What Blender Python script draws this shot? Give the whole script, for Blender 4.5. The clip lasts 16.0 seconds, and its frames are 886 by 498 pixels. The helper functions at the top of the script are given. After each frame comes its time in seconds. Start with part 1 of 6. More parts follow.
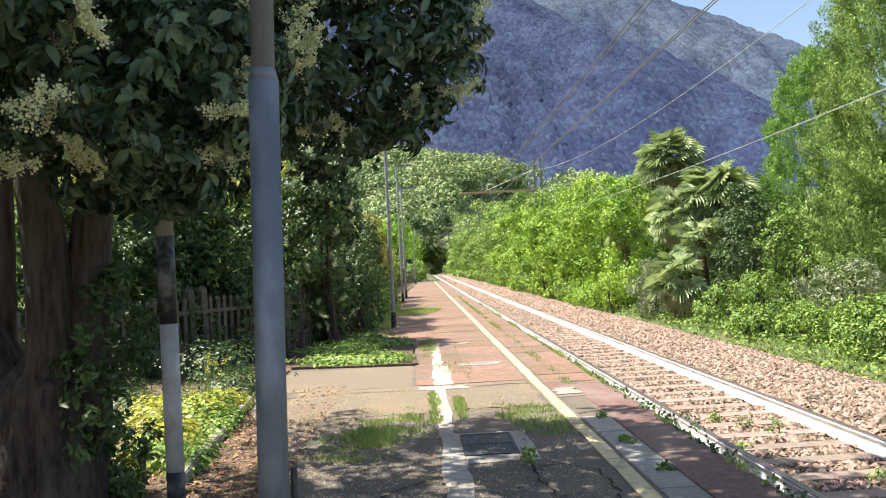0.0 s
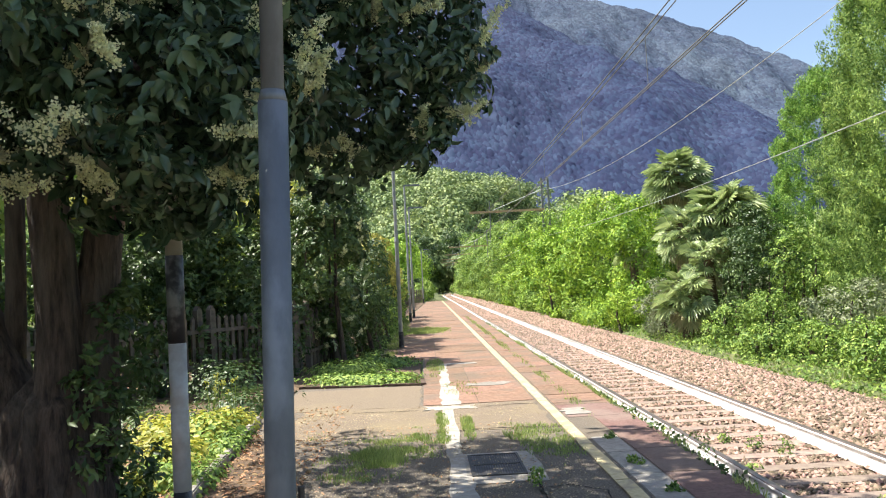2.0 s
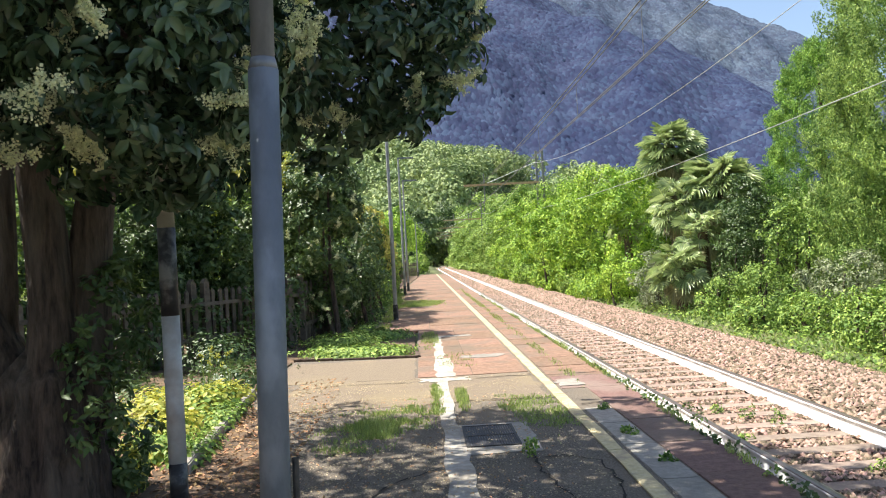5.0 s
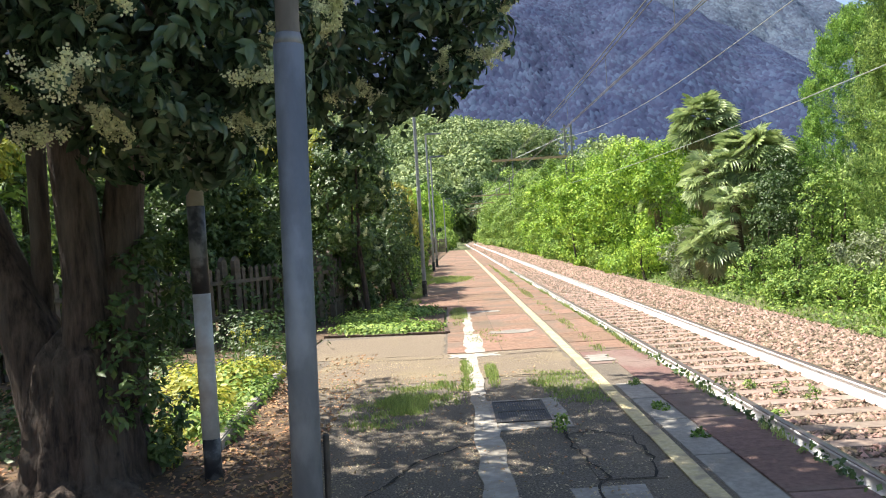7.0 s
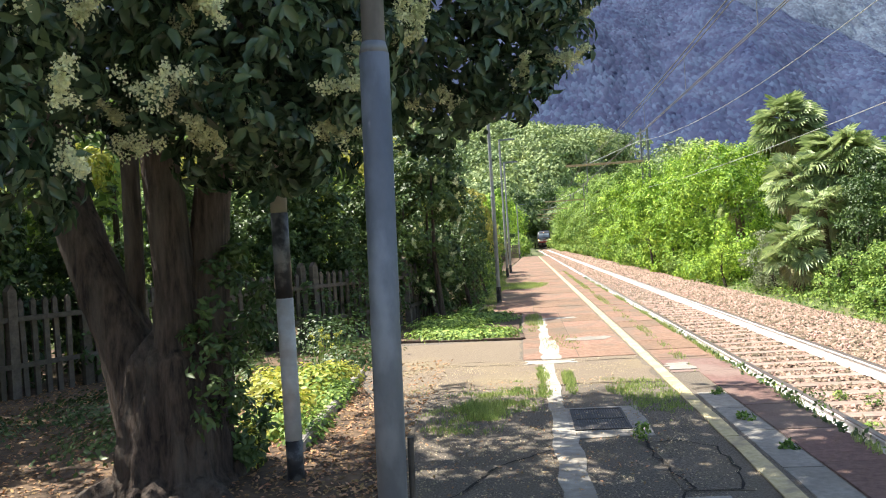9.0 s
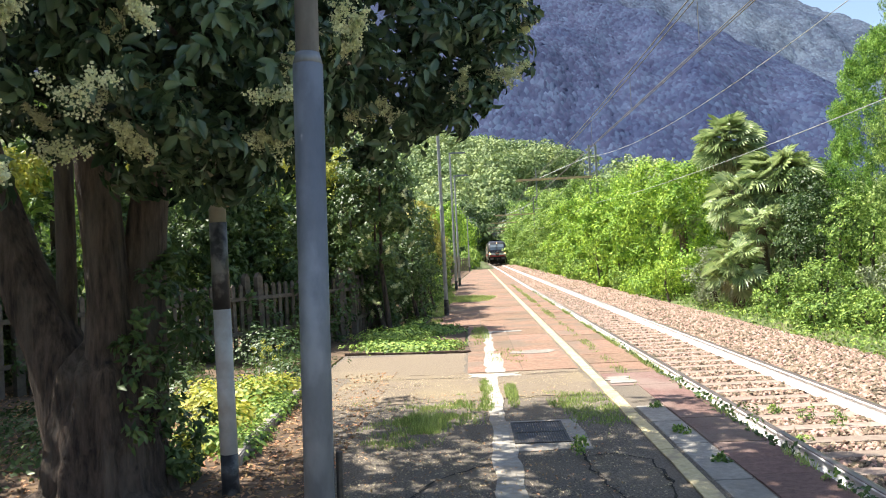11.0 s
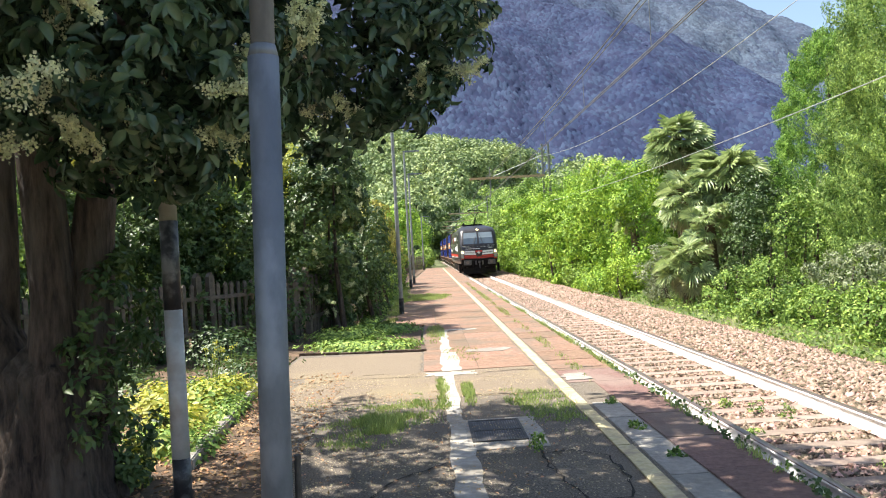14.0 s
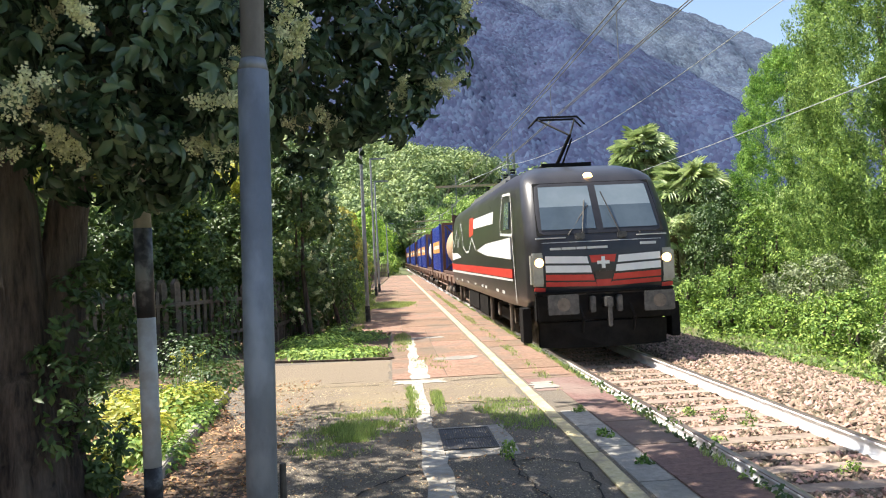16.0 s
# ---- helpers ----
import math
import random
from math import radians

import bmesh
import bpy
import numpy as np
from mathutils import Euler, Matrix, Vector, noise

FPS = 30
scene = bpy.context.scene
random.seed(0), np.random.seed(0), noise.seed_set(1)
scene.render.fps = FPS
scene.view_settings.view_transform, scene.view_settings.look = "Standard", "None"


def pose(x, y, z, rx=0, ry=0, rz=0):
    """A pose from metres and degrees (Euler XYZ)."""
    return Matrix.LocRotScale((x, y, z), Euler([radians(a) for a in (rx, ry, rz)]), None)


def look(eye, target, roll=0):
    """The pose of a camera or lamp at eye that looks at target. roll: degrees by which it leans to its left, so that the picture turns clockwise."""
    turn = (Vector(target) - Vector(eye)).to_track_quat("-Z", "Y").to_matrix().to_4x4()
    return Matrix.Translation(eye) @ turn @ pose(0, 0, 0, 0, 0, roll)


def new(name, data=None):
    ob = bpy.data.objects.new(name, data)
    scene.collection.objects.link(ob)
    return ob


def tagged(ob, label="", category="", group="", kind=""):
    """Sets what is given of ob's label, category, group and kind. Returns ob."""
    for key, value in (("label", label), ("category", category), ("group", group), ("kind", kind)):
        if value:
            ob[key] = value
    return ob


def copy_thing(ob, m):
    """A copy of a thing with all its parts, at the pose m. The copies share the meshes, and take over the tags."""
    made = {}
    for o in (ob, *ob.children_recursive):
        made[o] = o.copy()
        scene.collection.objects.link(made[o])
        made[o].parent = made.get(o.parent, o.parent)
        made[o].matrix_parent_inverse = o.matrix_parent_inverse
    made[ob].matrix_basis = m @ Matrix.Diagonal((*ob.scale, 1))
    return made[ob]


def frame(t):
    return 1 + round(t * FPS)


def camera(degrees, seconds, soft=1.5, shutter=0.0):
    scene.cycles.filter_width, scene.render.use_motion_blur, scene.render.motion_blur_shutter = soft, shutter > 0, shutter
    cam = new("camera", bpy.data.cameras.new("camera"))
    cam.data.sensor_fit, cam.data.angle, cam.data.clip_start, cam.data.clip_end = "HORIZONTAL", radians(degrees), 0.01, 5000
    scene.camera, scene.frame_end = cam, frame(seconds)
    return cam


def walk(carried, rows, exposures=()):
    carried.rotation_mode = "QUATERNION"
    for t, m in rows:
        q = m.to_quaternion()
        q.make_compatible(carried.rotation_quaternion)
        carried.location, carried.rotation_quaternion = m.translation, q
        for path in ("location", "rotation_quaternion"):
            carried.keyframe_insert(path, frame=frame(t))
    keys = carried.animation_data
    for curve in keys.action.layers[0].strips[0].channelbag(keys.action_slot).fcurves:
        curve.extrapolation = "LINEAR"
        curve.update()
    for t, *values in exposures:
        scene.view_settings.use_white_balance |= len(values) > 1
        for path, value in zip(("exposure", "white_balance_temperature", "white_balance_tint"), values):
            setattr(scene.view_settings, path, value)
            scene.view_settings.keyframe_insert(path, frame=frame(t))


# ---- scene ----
cam = camera(58.2, 16.0, soft=1.1)
PATH = [
    (0, (-3.088, -1.96, 1.987), (-3.025, 0.038, 2.026), -3.0),
    (0.5, (-3.082, -1.963, 1.984), (-3.023, 0.035, 2.039), -3.2),
    (1, (-3.087, -1.964, 1.987), (-3.033, 0.035, 2.053), -3.3),
    (1.5, (-3.085, -1.974, 1.993), (-3.04, 0.024, 2.071), -3.0),
    (2, (-3.086, -1.978, 1.986), (-3.04, 0.02, 2.075), -3.0),
    (2.5, (-3.083, -1.981, 1.989), (-3.029, 0.016, 2.073), -3.0),
    (3, (-3.082, -1.965, 1.985), (-3.031, 0.034, 2.049), -3.1),
    (3.5, (-3.085, -1.972, 1.983), (-3.031, 0.027, 2.03), -3.0),
    (5.8, (-3.084, -1.931, 1.973), (-3.029, 0.068, 1.943), -3.2),
    (6, (-3.078, -1.926, 1.978), (-3.051, 0.073, 1.917), -3.4),
    (6.5, (-3.084, -1.896, 1.969), (-3.1, 0.102, 1.878), -3.9),
    (7, (-3.085, -1.912, 1.977), (-3.103, 0.088, 1.942), -3.6),
    (7.5, (-3.095, -1.934, 1.985), (-3.148, 0.065, 1.978), -3.4),
    (8, (-3.103, -1.937, 1.98), (-3.2, 0.06, 1.973), -3.5),
    (8.5, (-3.115, -1.937, 1.975), (-3.282, 0.056, 1.965), -3.4),
    (9, (-3.127, -1.926, 1.975), (-3.326, 0.064, 1.967), -3.7),
    (9.5, (-3.099, -1.932, 1.982), (-3.209, 0.065, 1.981), -3.6),
    (12, (-3.046, -1.908, 1.969), (-3.118, 0.091, 1.987), -2.9),
    (12.5, (-3.041, -1.943, 1.976), (-3.169, 0.053, 1.977), -3.5),
    (13, (-3.038, -1.923, 1.965), (-3.135, 0.074, 1.935), -3.7),
    (13.5, (-3.031, -1.86, 1.951), (-3.056, 0.14, 1.943), -3.3),
    (14, (-3.08, -1.864, 1.97), (-3.039, 0.135, 1.976), -3.2),
    (14.5, (-3.147, -1.879, 1.995), (-3.061, 0.119, 1.996), -3.9),
    (15, (-3.152, -1.912, 1.992), (-3.059, 0.086, 1.981), -3.1),
    (15.5, (-3.147, -1.889, 1.984), (-3.036, 0.108, 1.986), -3.0),
    (16, (-3.163, -1.933, 1.994), (-3.031, 0.063, 2.014), -2.7),
]
walk(cam, [(t, look(eye, target, roll)) for t, eye, target, roll in PATH],
     exposures=[(0, 1.05), (3.5, 1.05), (6.5, 1.02), (9, 1.15), (13.5, 1.2), (16, 1.16)])

# ---- world, sun ----
SUN_AZ, SUN_EL = 72.0, 60.0          # degrees to the left of the track's run, and above the horizon
world = bpy.data.worlds.new("sky")
scene.world = world
world.use_nodes = True
wn = world.node_tree.nodes
sky = wn.new("ShaderNodeTexSky")
sky.sky_type = "NISHITA"
sky.sun_disc = False
sky.sun_elevation, sky.sun_rotation = radians(SUN_EL), radians(-SUN_AZ)
sky.air_density, sky.dust_density = 1.0, 1.8
wn["Background"].inputs["Strength"].default_value = 0.11
world.node_tree.links.new(sky.outputs[0], wn["Background"].inputs[0])
sun_data = bpy.data.lights.new("sun", "SUN")
sun_data.energy, sun_data.angle, sun_data.color = 5.0, radians(0.53), (1.0, 0.95, 0.86)
sun = new("sun", sun_data)
to_sun = Vector((-math.sin(radians(SUN_AZ)) * math.cos(radians(SUN_EL)), math.cos(radians(SUN_AZ)) * math.cos(radians(SUN_EL)), math.sin(radians(SUN_EL))))
sun.matrix_world = look(to_sun * 60, (0, 0, 0))

rng = np.random.default_rng(7)


# ---- materials ----
def mat(name, c1, c2, scale=6.0, rough=0.75, bump=0.15, metal=0.0, vary=0.0, by="", stain=None, stain_scale=0.6, stain_amount=0.5, leaf=0.0, spec=0.5, glow=None, stretch=None, relief=0.02):
    """Two tones of noise, a second larger stain noise, and a fine bump. by: island or object variation. leaf: share of light let through."""
    m = bpy.data.materials.new(name)
    m.use_nodes = True
    nt = m.node_tree
    n, l = nt.nodes, nt.links
    bsdf = n["Principled BSDF"]
    co = n.new("ShaderNodeTexCoord")
    vec = co.outputs["Object"]
    if stretch:
        mp = n.new("ShaderNodeMapping")
        mp.inputs["Scale"].default_value = stretch
        l.new(vec, mp.inputs[0])
        vec = mp.outputs[0]
    nz = n.new("ShaderNodeTexNoise")
    nz.inputs["Scale"].default_value, nz.inputs["Detail"].default_value, nz.inputs["Roughness"].default_value = scale, 8, 0.65
    l.new(vec, nz.inputs["Vector"])
    rp = n.new("ShaderNodeValToRGB")
    rp.color_ramp.elements[0].position, rp.color_ramp.elements[1].position = 0.34, 0.66
    rp.color_ramp.elements[0].color, rp.color_ramp.elements[1].color = (*c1, 1), (*c2, 1)
    l.new(nz.outputs["Fac"], rp.inputs[0])
    col = rp.outputs[0]
    if stain:
        n2 = n.new("ShaderNodeTexNoise")
        n2.inputs["Scale"].default_value, n2.inputs["Detail"].default_value = stain_scale, 6
        l.new(vec, n2.inputs["Vector"])
        r2 = n.new("ShaderNodeValToRGB")
        r2.color_ramp.elements[0].position, r2.color_ramp.elements[1].position = 0.48, 0.62
        r2.color_ramp.elements[0].color, r2.color_ramp.elements[1].color = (0, 0, 0, 1), (stain_amount,) * 3 + (1,)
        l.new(n2.outputs["Fac"], r2.inputs[0])
        mx = n.new("ShaderNodeMix")
        mx.data_type = "RGBA"
        l.new(r2.outputs[0], mx.inputs[0])
        l.new(col, mx.inputs[6])
        mx.inputs[7].default_value = (*stain, 1)
        col = mx.outputs[2]
    if by:
        src = n.new("ShaderNodeNewGeometry").outputs["Random Per Island"] if by == "island" else n.new("ShaderNodeObjectInfo").outputs["Random"]
        mr = n.new("ShaderNodeMapRange")
        mr.inputs[3].default_value, mr.inputs[4].default_value = 1 - vary, 1 + vary
        l.new(src, mr.inputs[0])
        hs = n.new("ShaderNodeHueSaturation")
        l.new(mr.outputs[0], hs.inputs["Value"])
        m2 = n.new("ShaderNodeMapRange")
        m2.inputs[3].default_value, m2.inputs[4].default_value = 0.5 + 0.05 * vary, 0.5 - 0.05 * vary
        l.new(src, m2.inputs[0])
        l.new(m2.outputs[0], hs.inputs["Hue"])
        l.new(col, hs.inputs["Color"])
        col = hs.outputs[0]
    l.new(col, bsdf.inputs["Base Color"])
    bsdf.inputs["Roughness"].default_value = rough
    bsdf.inputs["Metallic"].default_value = metal
    bsdf.inputs["Specular IOR Level"].default_value = spec
    if bump:
        bp = n.new("ShaderNodeBump")
        bp.inputs["Strength"].default_value, bp.inputs["Distance"].default_value = min(1, bump * 2), relief
        l.new(nz.outputs["Fac"], bp.inputs["Height"])
        l.new(bp.outputs[0], bsdf.inputs["Normal"])
    if glow:
        bsdf.inputs["Emission Color"].default_value, bsdf.inputs["Emission Strength"].default_value = (*glow[:3], 1), glow[3]
    if leaf:
        tr = n.new("ShaderNodeBsdfTranslucent")
        l.new(col, tr.inputs[0])
        ms = n.new("ShaderNodeMixShader")
        ms.inputs[0].default_value = leaf
        l.new(bsdf.outputs[0], ms.inputs[1])
        l.new(tr.outputs[0], ms.inputs[2])
        l.new(ms.outputs[0], n["Material Output"].inputs[0])
    return m


SOIL = mat("soil", (0.06, 0.042, 0.027), (0.17, 0.11, 0.068), 9, 0.95, 0.4, stain=(0.24, 0.15, 0.08), stain_scale=2.5)
VERGE = mat("verge_earth", (0.07, 0.1, 0.03), (0.14, 0.17, 0.06), 3, 0.95, 0.4, stain=(0.2, 0.16, 0.09), stain_scale=0.7)
ASPHALT = mat("asphalt", (0.04, 0.034, 0.03), (0.3, 0.25, 0.19), 60, 0.92, 0.6, stain=(0.23, 0.185, 0.13), stain_scale=0.9)
PAVER = mat("red_paving", (0.175, 0.1, 0.066), (0.31, 0.19, 0.125), 14, 0.88, 0.25, stain=(0.16, 0.125, 0.09), stain_scale=1.5, stain_amount=0.75, by="object", vary=0.14)
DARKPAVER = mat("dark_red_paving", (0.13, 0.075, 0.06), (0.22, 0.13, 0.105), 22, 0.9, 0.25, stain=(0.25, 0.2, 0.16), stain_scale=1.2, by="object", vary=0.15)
CRACK = mat("crack_dirt", (0.015, 0.012, 0.01), (0.04, 0.032, 0.025), 9, 0.95, 0.1)
WORN = mat("worn_sandy_asphalt", (0.14, 0.107, 0.075), (0.33, 0.26, 0.18), 55, 0.92, 0.5, stain=(0.31, 0.245, 0.14), stain_scale=0.9)
CONCRETE = mat("concrete", (0.25, 0.23, 0.2), (0.38, 0.35, 0.3), 18, 0.9, 0.2, stain=(0.19, 0.17, 0.14), stain_scale=1.7, by="object", vary=0.1)
MORTAR = mat("pale_mortar", (0.33, 0.3, 0.255), (0.5, 0.46, 0.395), 11, 0.9, 0.2, stain=(0.26, 0.22, 0.17), stain_scale=2.2)
YELLOW = mat("worn_yellow_paint", (0.5, 0.4, 0.2), (0.66, 0.56, 0.33), 25, 0.8, 0.1, stain=(0.36, 0.28, 0.19), stain_scale=6.0, stain_amount=0.9)
STONE = mat("ballast_stone", (0.19, 0.125, 0.085), (0.39, 0.285, 0.205), 12, 0.9, 0.1, by="island", vary=0.75)
BALLAST = mat("ballast_bed", (0.1, 0.075, 0.058), (0.36, 0.265, 0.2), 26, 0.95, 0.6, stain=(0.25, 0.17, 0.13), stain_scale=1.3)
SLEEPER = mat("sleeper_concrete", (0.25, 0.19, 0.15), (0.38, 0.3, 0.24), 9, 0.9, 0.2, by="object", vary=0.18, stain=(0.2, 0.13, 0.1), stain_scale=3)
RAILTOP = mat("rail_steel", (0.2, 0.15, 0.12), (0.33, 0.27, 0.23), 18, 0.35, 0.03, metal=0.7, stretch=(8, 0.3, 8))
RAILWHITE = mat("whitewashed_rail", (0.72, 0.71, 0.7), (0.85, 0.84, 0.83), 6, 0.8, 0.05, stain=(0.5, 0.42, 0.36), stain_scale=1.6, stain_amount=0.35)
GALV = mat("galvanised_steel", (0.15, 0.165, 0.19), (0.2, 0.22, 0.25), 7, 0.62, 0.03, metal=0.45, stain=(0.3, 0.32, 0.36), stain_scale=7, stain_amount=0.5, stretch=(1, 1, 0.5))
OLDPOLE = mat("weathered_pole_steel", (0.26, 0.26, 0.26), (0.38, 0.38, 0.37), 7, 0.6, 0.05, metal=0.3)
POLEWHITE = mat("worn_white_paint", (0.42, 0.43, 0.45), (0.56, 0.57, 0.58), 8, 0.6, 0.06, stain=(0.3, 0.22, 0.17), stain_scale=3.5, stain_amount=0.5)
POLEBLACK = mat("worn_black_paint", (0.018, 0.018, 0.022), (0.045, 0.045, 0.05), 9, 0.5, 0.06, stain=(0.34, 0.34, 0.33), stain_scale=9, stain_amount=0.38)
POLEOLIVE = mat("old_olive_paint", (0.2, 0.19, 0.15), (0.28, 0.27, 0.22), 7, 0.65, 0.06)
BARK = mat("bark", (0.018, 0.013, 0.011), (0.145, 0.104, 0.08), 9, 0.95, 0.9, relief=0.07, stretch=(2.2, 2.2, 0.35), stain=(0.18, 0.15, 0.12), stain_scale=2.0)
PALMBARK = mat("palm_fibre", (0.08, 0.055, 0.03), (0.2, 0.14, 0.08), 14, 0.95, 0.9, stretch=(1, 1, 3))
FENCEWOOD = mat("weathered_concrete_picket", (0.085, 0.07, 0.058), (0.17, 0.14, 0.115), 10, 0.9, 0.3, by="object", vary=0.2)
IRON = mat("dark_iron", (0.05, 0.047, 0.045), (0.11, 0.1, 0.09), 14, 0.6, 0.1, metal=0.6)
MASTSTEEL = mat("mast_steel", (0.16, 0.17, 0.15), (0.26, 0.26, 0.23), 8, 0.7, 0.05, metal=0.3)
ARMRUST = mat("rusty_arm", (0.35, 0.25, 0.13), (0.5, 0.36, 0.2), 10, 0.8, 0.05)
ARMDARK = mat("rusty_edging", (0.06, 0.04, 0.03), (0.15, 0.1, 0.07), 10, 0.9, 0.2)
WIRE = mat("wire", (0.42, 0.42, 0.4), (0.55, 0.55, 0.52), 5, 0.5, 0.0, metal=0.4)
WIREDARK = mat("dark_wire", (0.11, 0.11, 0.1), (0.18, 0.18, 0.17), 5, 0.6, 0.0)
PRIVET = mat("privet_leaf", (0.042, 0.082, 0.05), (0.115, 0.175, 0.085), 3, 0.2, 0.0, by="island", vary=0.5, leaf=0.2)
FLOWER = mat("privet_flower", (0.64, 0.68, 0.38), (0.82, 0.83, 0.54), 6, 0.8, 0.0, by="island", vary=0.2, leaf=0.3)
BRIGHTLEAF = mat("bright_leaf", (0.16, 0.31, 0.035), (0.4, 0.56, 0.085), 0.5, 0.5, 0.0, by="island", vary=0.5, leaf=0.2, spec=0.2)
HEDGELEAF = mat("hedge_leaf", (0.14, 0.25, 0.045), (0.34, 0.47, 0.11), 0.5, 0.5, 0.0, by="island", vary=0.5, leaf=0.2, spec=0.2)
GOLDLEAF = mat("golden_leaf", (0.3, 0.3, 0.05), (0.52, 0.49, 0.13), 1.0, 0.5, 0.0, by="island", vary=0.35, leaf=0.3)
MIDLEAF = mat("mid_leaf", (0.125, 0.22, 0.05), (0.31, 0.45, 0.1), 0.5, 0.5, 0.0, by="island", vary=0.55, leaf=0.18, spec=0.2)
DARKLEAF = mat("dark_leaf", (0.045, 0.092, 0.028), (0.13, 0.2, 0.058), 0.6, 0.45, 0.0, by="island", vary=0.35, leaf=0.25)
GREYLEAF = mat("grey_green_leaf", (0.17, 0.21, 0.1), (0.31, 0.35, 0.19), 1.0, 0.5, 0.0, by="island", vary=0.3, leaf=0.2)
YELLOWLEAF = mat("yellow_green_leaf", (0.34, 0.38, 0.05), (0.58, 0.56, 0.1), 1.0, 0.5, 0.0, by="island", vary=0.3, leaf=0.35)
THUJA = mat("thuja_spray", (0.1, 0.23, 0.045), (0.32, 0.5, 0.11), 0.7, 0.6, 0.0, by="island", vary=0.55, leaf=0.24, spec=0.15)
CEDAR = mat("cedar_spray", (0.13, 0.23, 0.06), (0.38, 0.52, 0.15), 0.7, 0.6, 0.0, by="island", vary=0.55, leaf=0.24, spec=0.15)
FROND = mat("palm_frond", (0.2, 0.29, 0.1), (0.46, 0.54, 0.25), 1.2, 0.4, 0.0, by="island", vary=0.35, leaf=0.25)
DEADFROND = mat("dry_palm_frond", (0.32, 0.31, 0.16), (0.52, 0.48, 0.27), 1.2, 0.6, 0.0, by="island", vary=0.3, leaf=0.2)
GRASS = mat("grass_blade", (0.23, 0.33, 0.075), (0.41, 0.49, 0.16), 1.5, 0.6, 0.0, by="island", vary=0.3, leaf=0.3)
BLOOM = mat("yellow_bloom", (0.5, 0.5, 0.06), (0.65, 0.62, 0.12), 5, 0.7, 0.0, leaf=0.2)
LITTER = mat("dry_leaf", (0.3, 0.16, 0.07), (0.58, 0.35, 0.17), 2.0, 0.8, 0.0, by="island", vary=0.4)
FALLEN = mat("fallen_blossom", (0.4, 0.32, 0.18), (0.6, 0.5, 0.32), 3, 0.9, 0.0, by="island", vary=0.35)
WOODS = mat("far_wood_leaf", (0.13, 0.21, 0.075), (0.38, 0.45, 0.17), 0.07, 0.7, 0.0, by="island", vary=0.35, leaf=0.15)


def woods_far(name, dark, light, patchy):
    """Far woods: crowns as cells, light painted on tops, in larger drifts of tone."""
    m = mat(name, dark, light, 0.012, 0.95, 0.0)
    n, l = m.node_tree.nodes, m.node_tree.links
    bsdf = n["Principled BSDF"]
    co = n.new("ShaderNodeTexCoord")
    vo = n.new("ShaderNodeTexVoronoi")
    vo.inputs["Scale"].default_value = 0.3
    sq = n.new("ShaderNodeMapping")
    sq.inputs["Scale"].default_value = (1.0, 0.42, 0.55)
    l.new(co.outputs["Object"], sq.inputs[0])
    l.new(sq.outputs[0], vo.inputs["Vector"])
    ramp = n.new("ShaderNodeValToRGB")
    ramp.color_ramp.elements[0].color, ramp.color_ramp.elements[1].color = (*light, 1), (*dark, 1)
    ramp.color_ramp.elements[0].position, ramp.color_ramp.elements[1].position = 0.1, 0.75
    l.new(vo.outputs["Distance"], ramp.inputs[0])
    nz = n.new("ShaderNodeTexNoise")
    nz.inputs["Scale"].default_value, nz.inputs["Detail"].default_value = 0.006, 7
    l.new(co.outputs["Object"], nz.inputs["Vector"])
    mx = n.new("ShaderNodeMix")
    mx.data_type = "RGBA"
    l.new(nz.outputs["Fac"], mx.inputs[0])
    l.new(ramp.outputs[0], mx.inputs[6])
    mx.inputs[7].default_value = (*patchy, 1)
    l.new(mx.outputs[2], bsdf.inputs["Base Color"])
    bp = n.new("ShaderNodeBump")
    bp.inputs["Strength"].default_value, bp.inputs["Distance"].default_value = 0.3, 0.8
    bp.invert = True
    l.new(vo.outputs["Distance"], bp.inputs["Height"])
    l.new(bp.outputs[0], bsdf.inputs["Normal"])
    bsdf.inputs["Specular IOR Level"].default_value = 0.11
    return m


# Blue distance haze and the near spur's shade are mixed into these colours.
NEARTREES = mat("hazed_spur_crowns", (0.023, 0.033, 0.076), (0.045, 0.06, 0.11), 0.02, 0.95, 0.0, by="island", vary=0.28, spec=0.1)
FARTREES = mat("hazed_summit_crowns", (0.035, 0.05, 0.093), (0.08, 0.103, 0.138), 0.003, 0.95, 0.0, by="island", vary=0.28, spec=0.1)
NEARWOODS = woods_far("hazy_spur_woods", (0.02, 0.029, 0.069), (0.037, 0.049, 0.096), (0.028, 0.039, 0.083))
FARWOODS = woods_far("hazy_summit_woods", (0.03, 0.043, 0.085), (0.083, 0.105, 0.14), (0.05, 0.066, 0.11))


# ---- mesh helpers ----
def link(name, mesh, material, parent=None, label=""):
    if material:
        mesh.materials.append(material)
    ob = new(name, mesh)
    if parent:
        ob.parent = parent
    if label:
        ob["label"] = label
    return ob


def part(name, bm, material, parent=None, label="", smooth=False):
    me = bpy.data.meshes.new(name)
    bm.to_mesh(me)
    bm.free()
    if smooth:
        me.polygons.foreach_set("use_smooth", [True] * len(me.polygons))
    return link(name, me, material, parent, label)


def holder(name, x=0, y=0, z=0):
    e = new(name)
    e.matrix_basis = pose(x, y, z)
    e.empty_display_size = 0.2
    return e


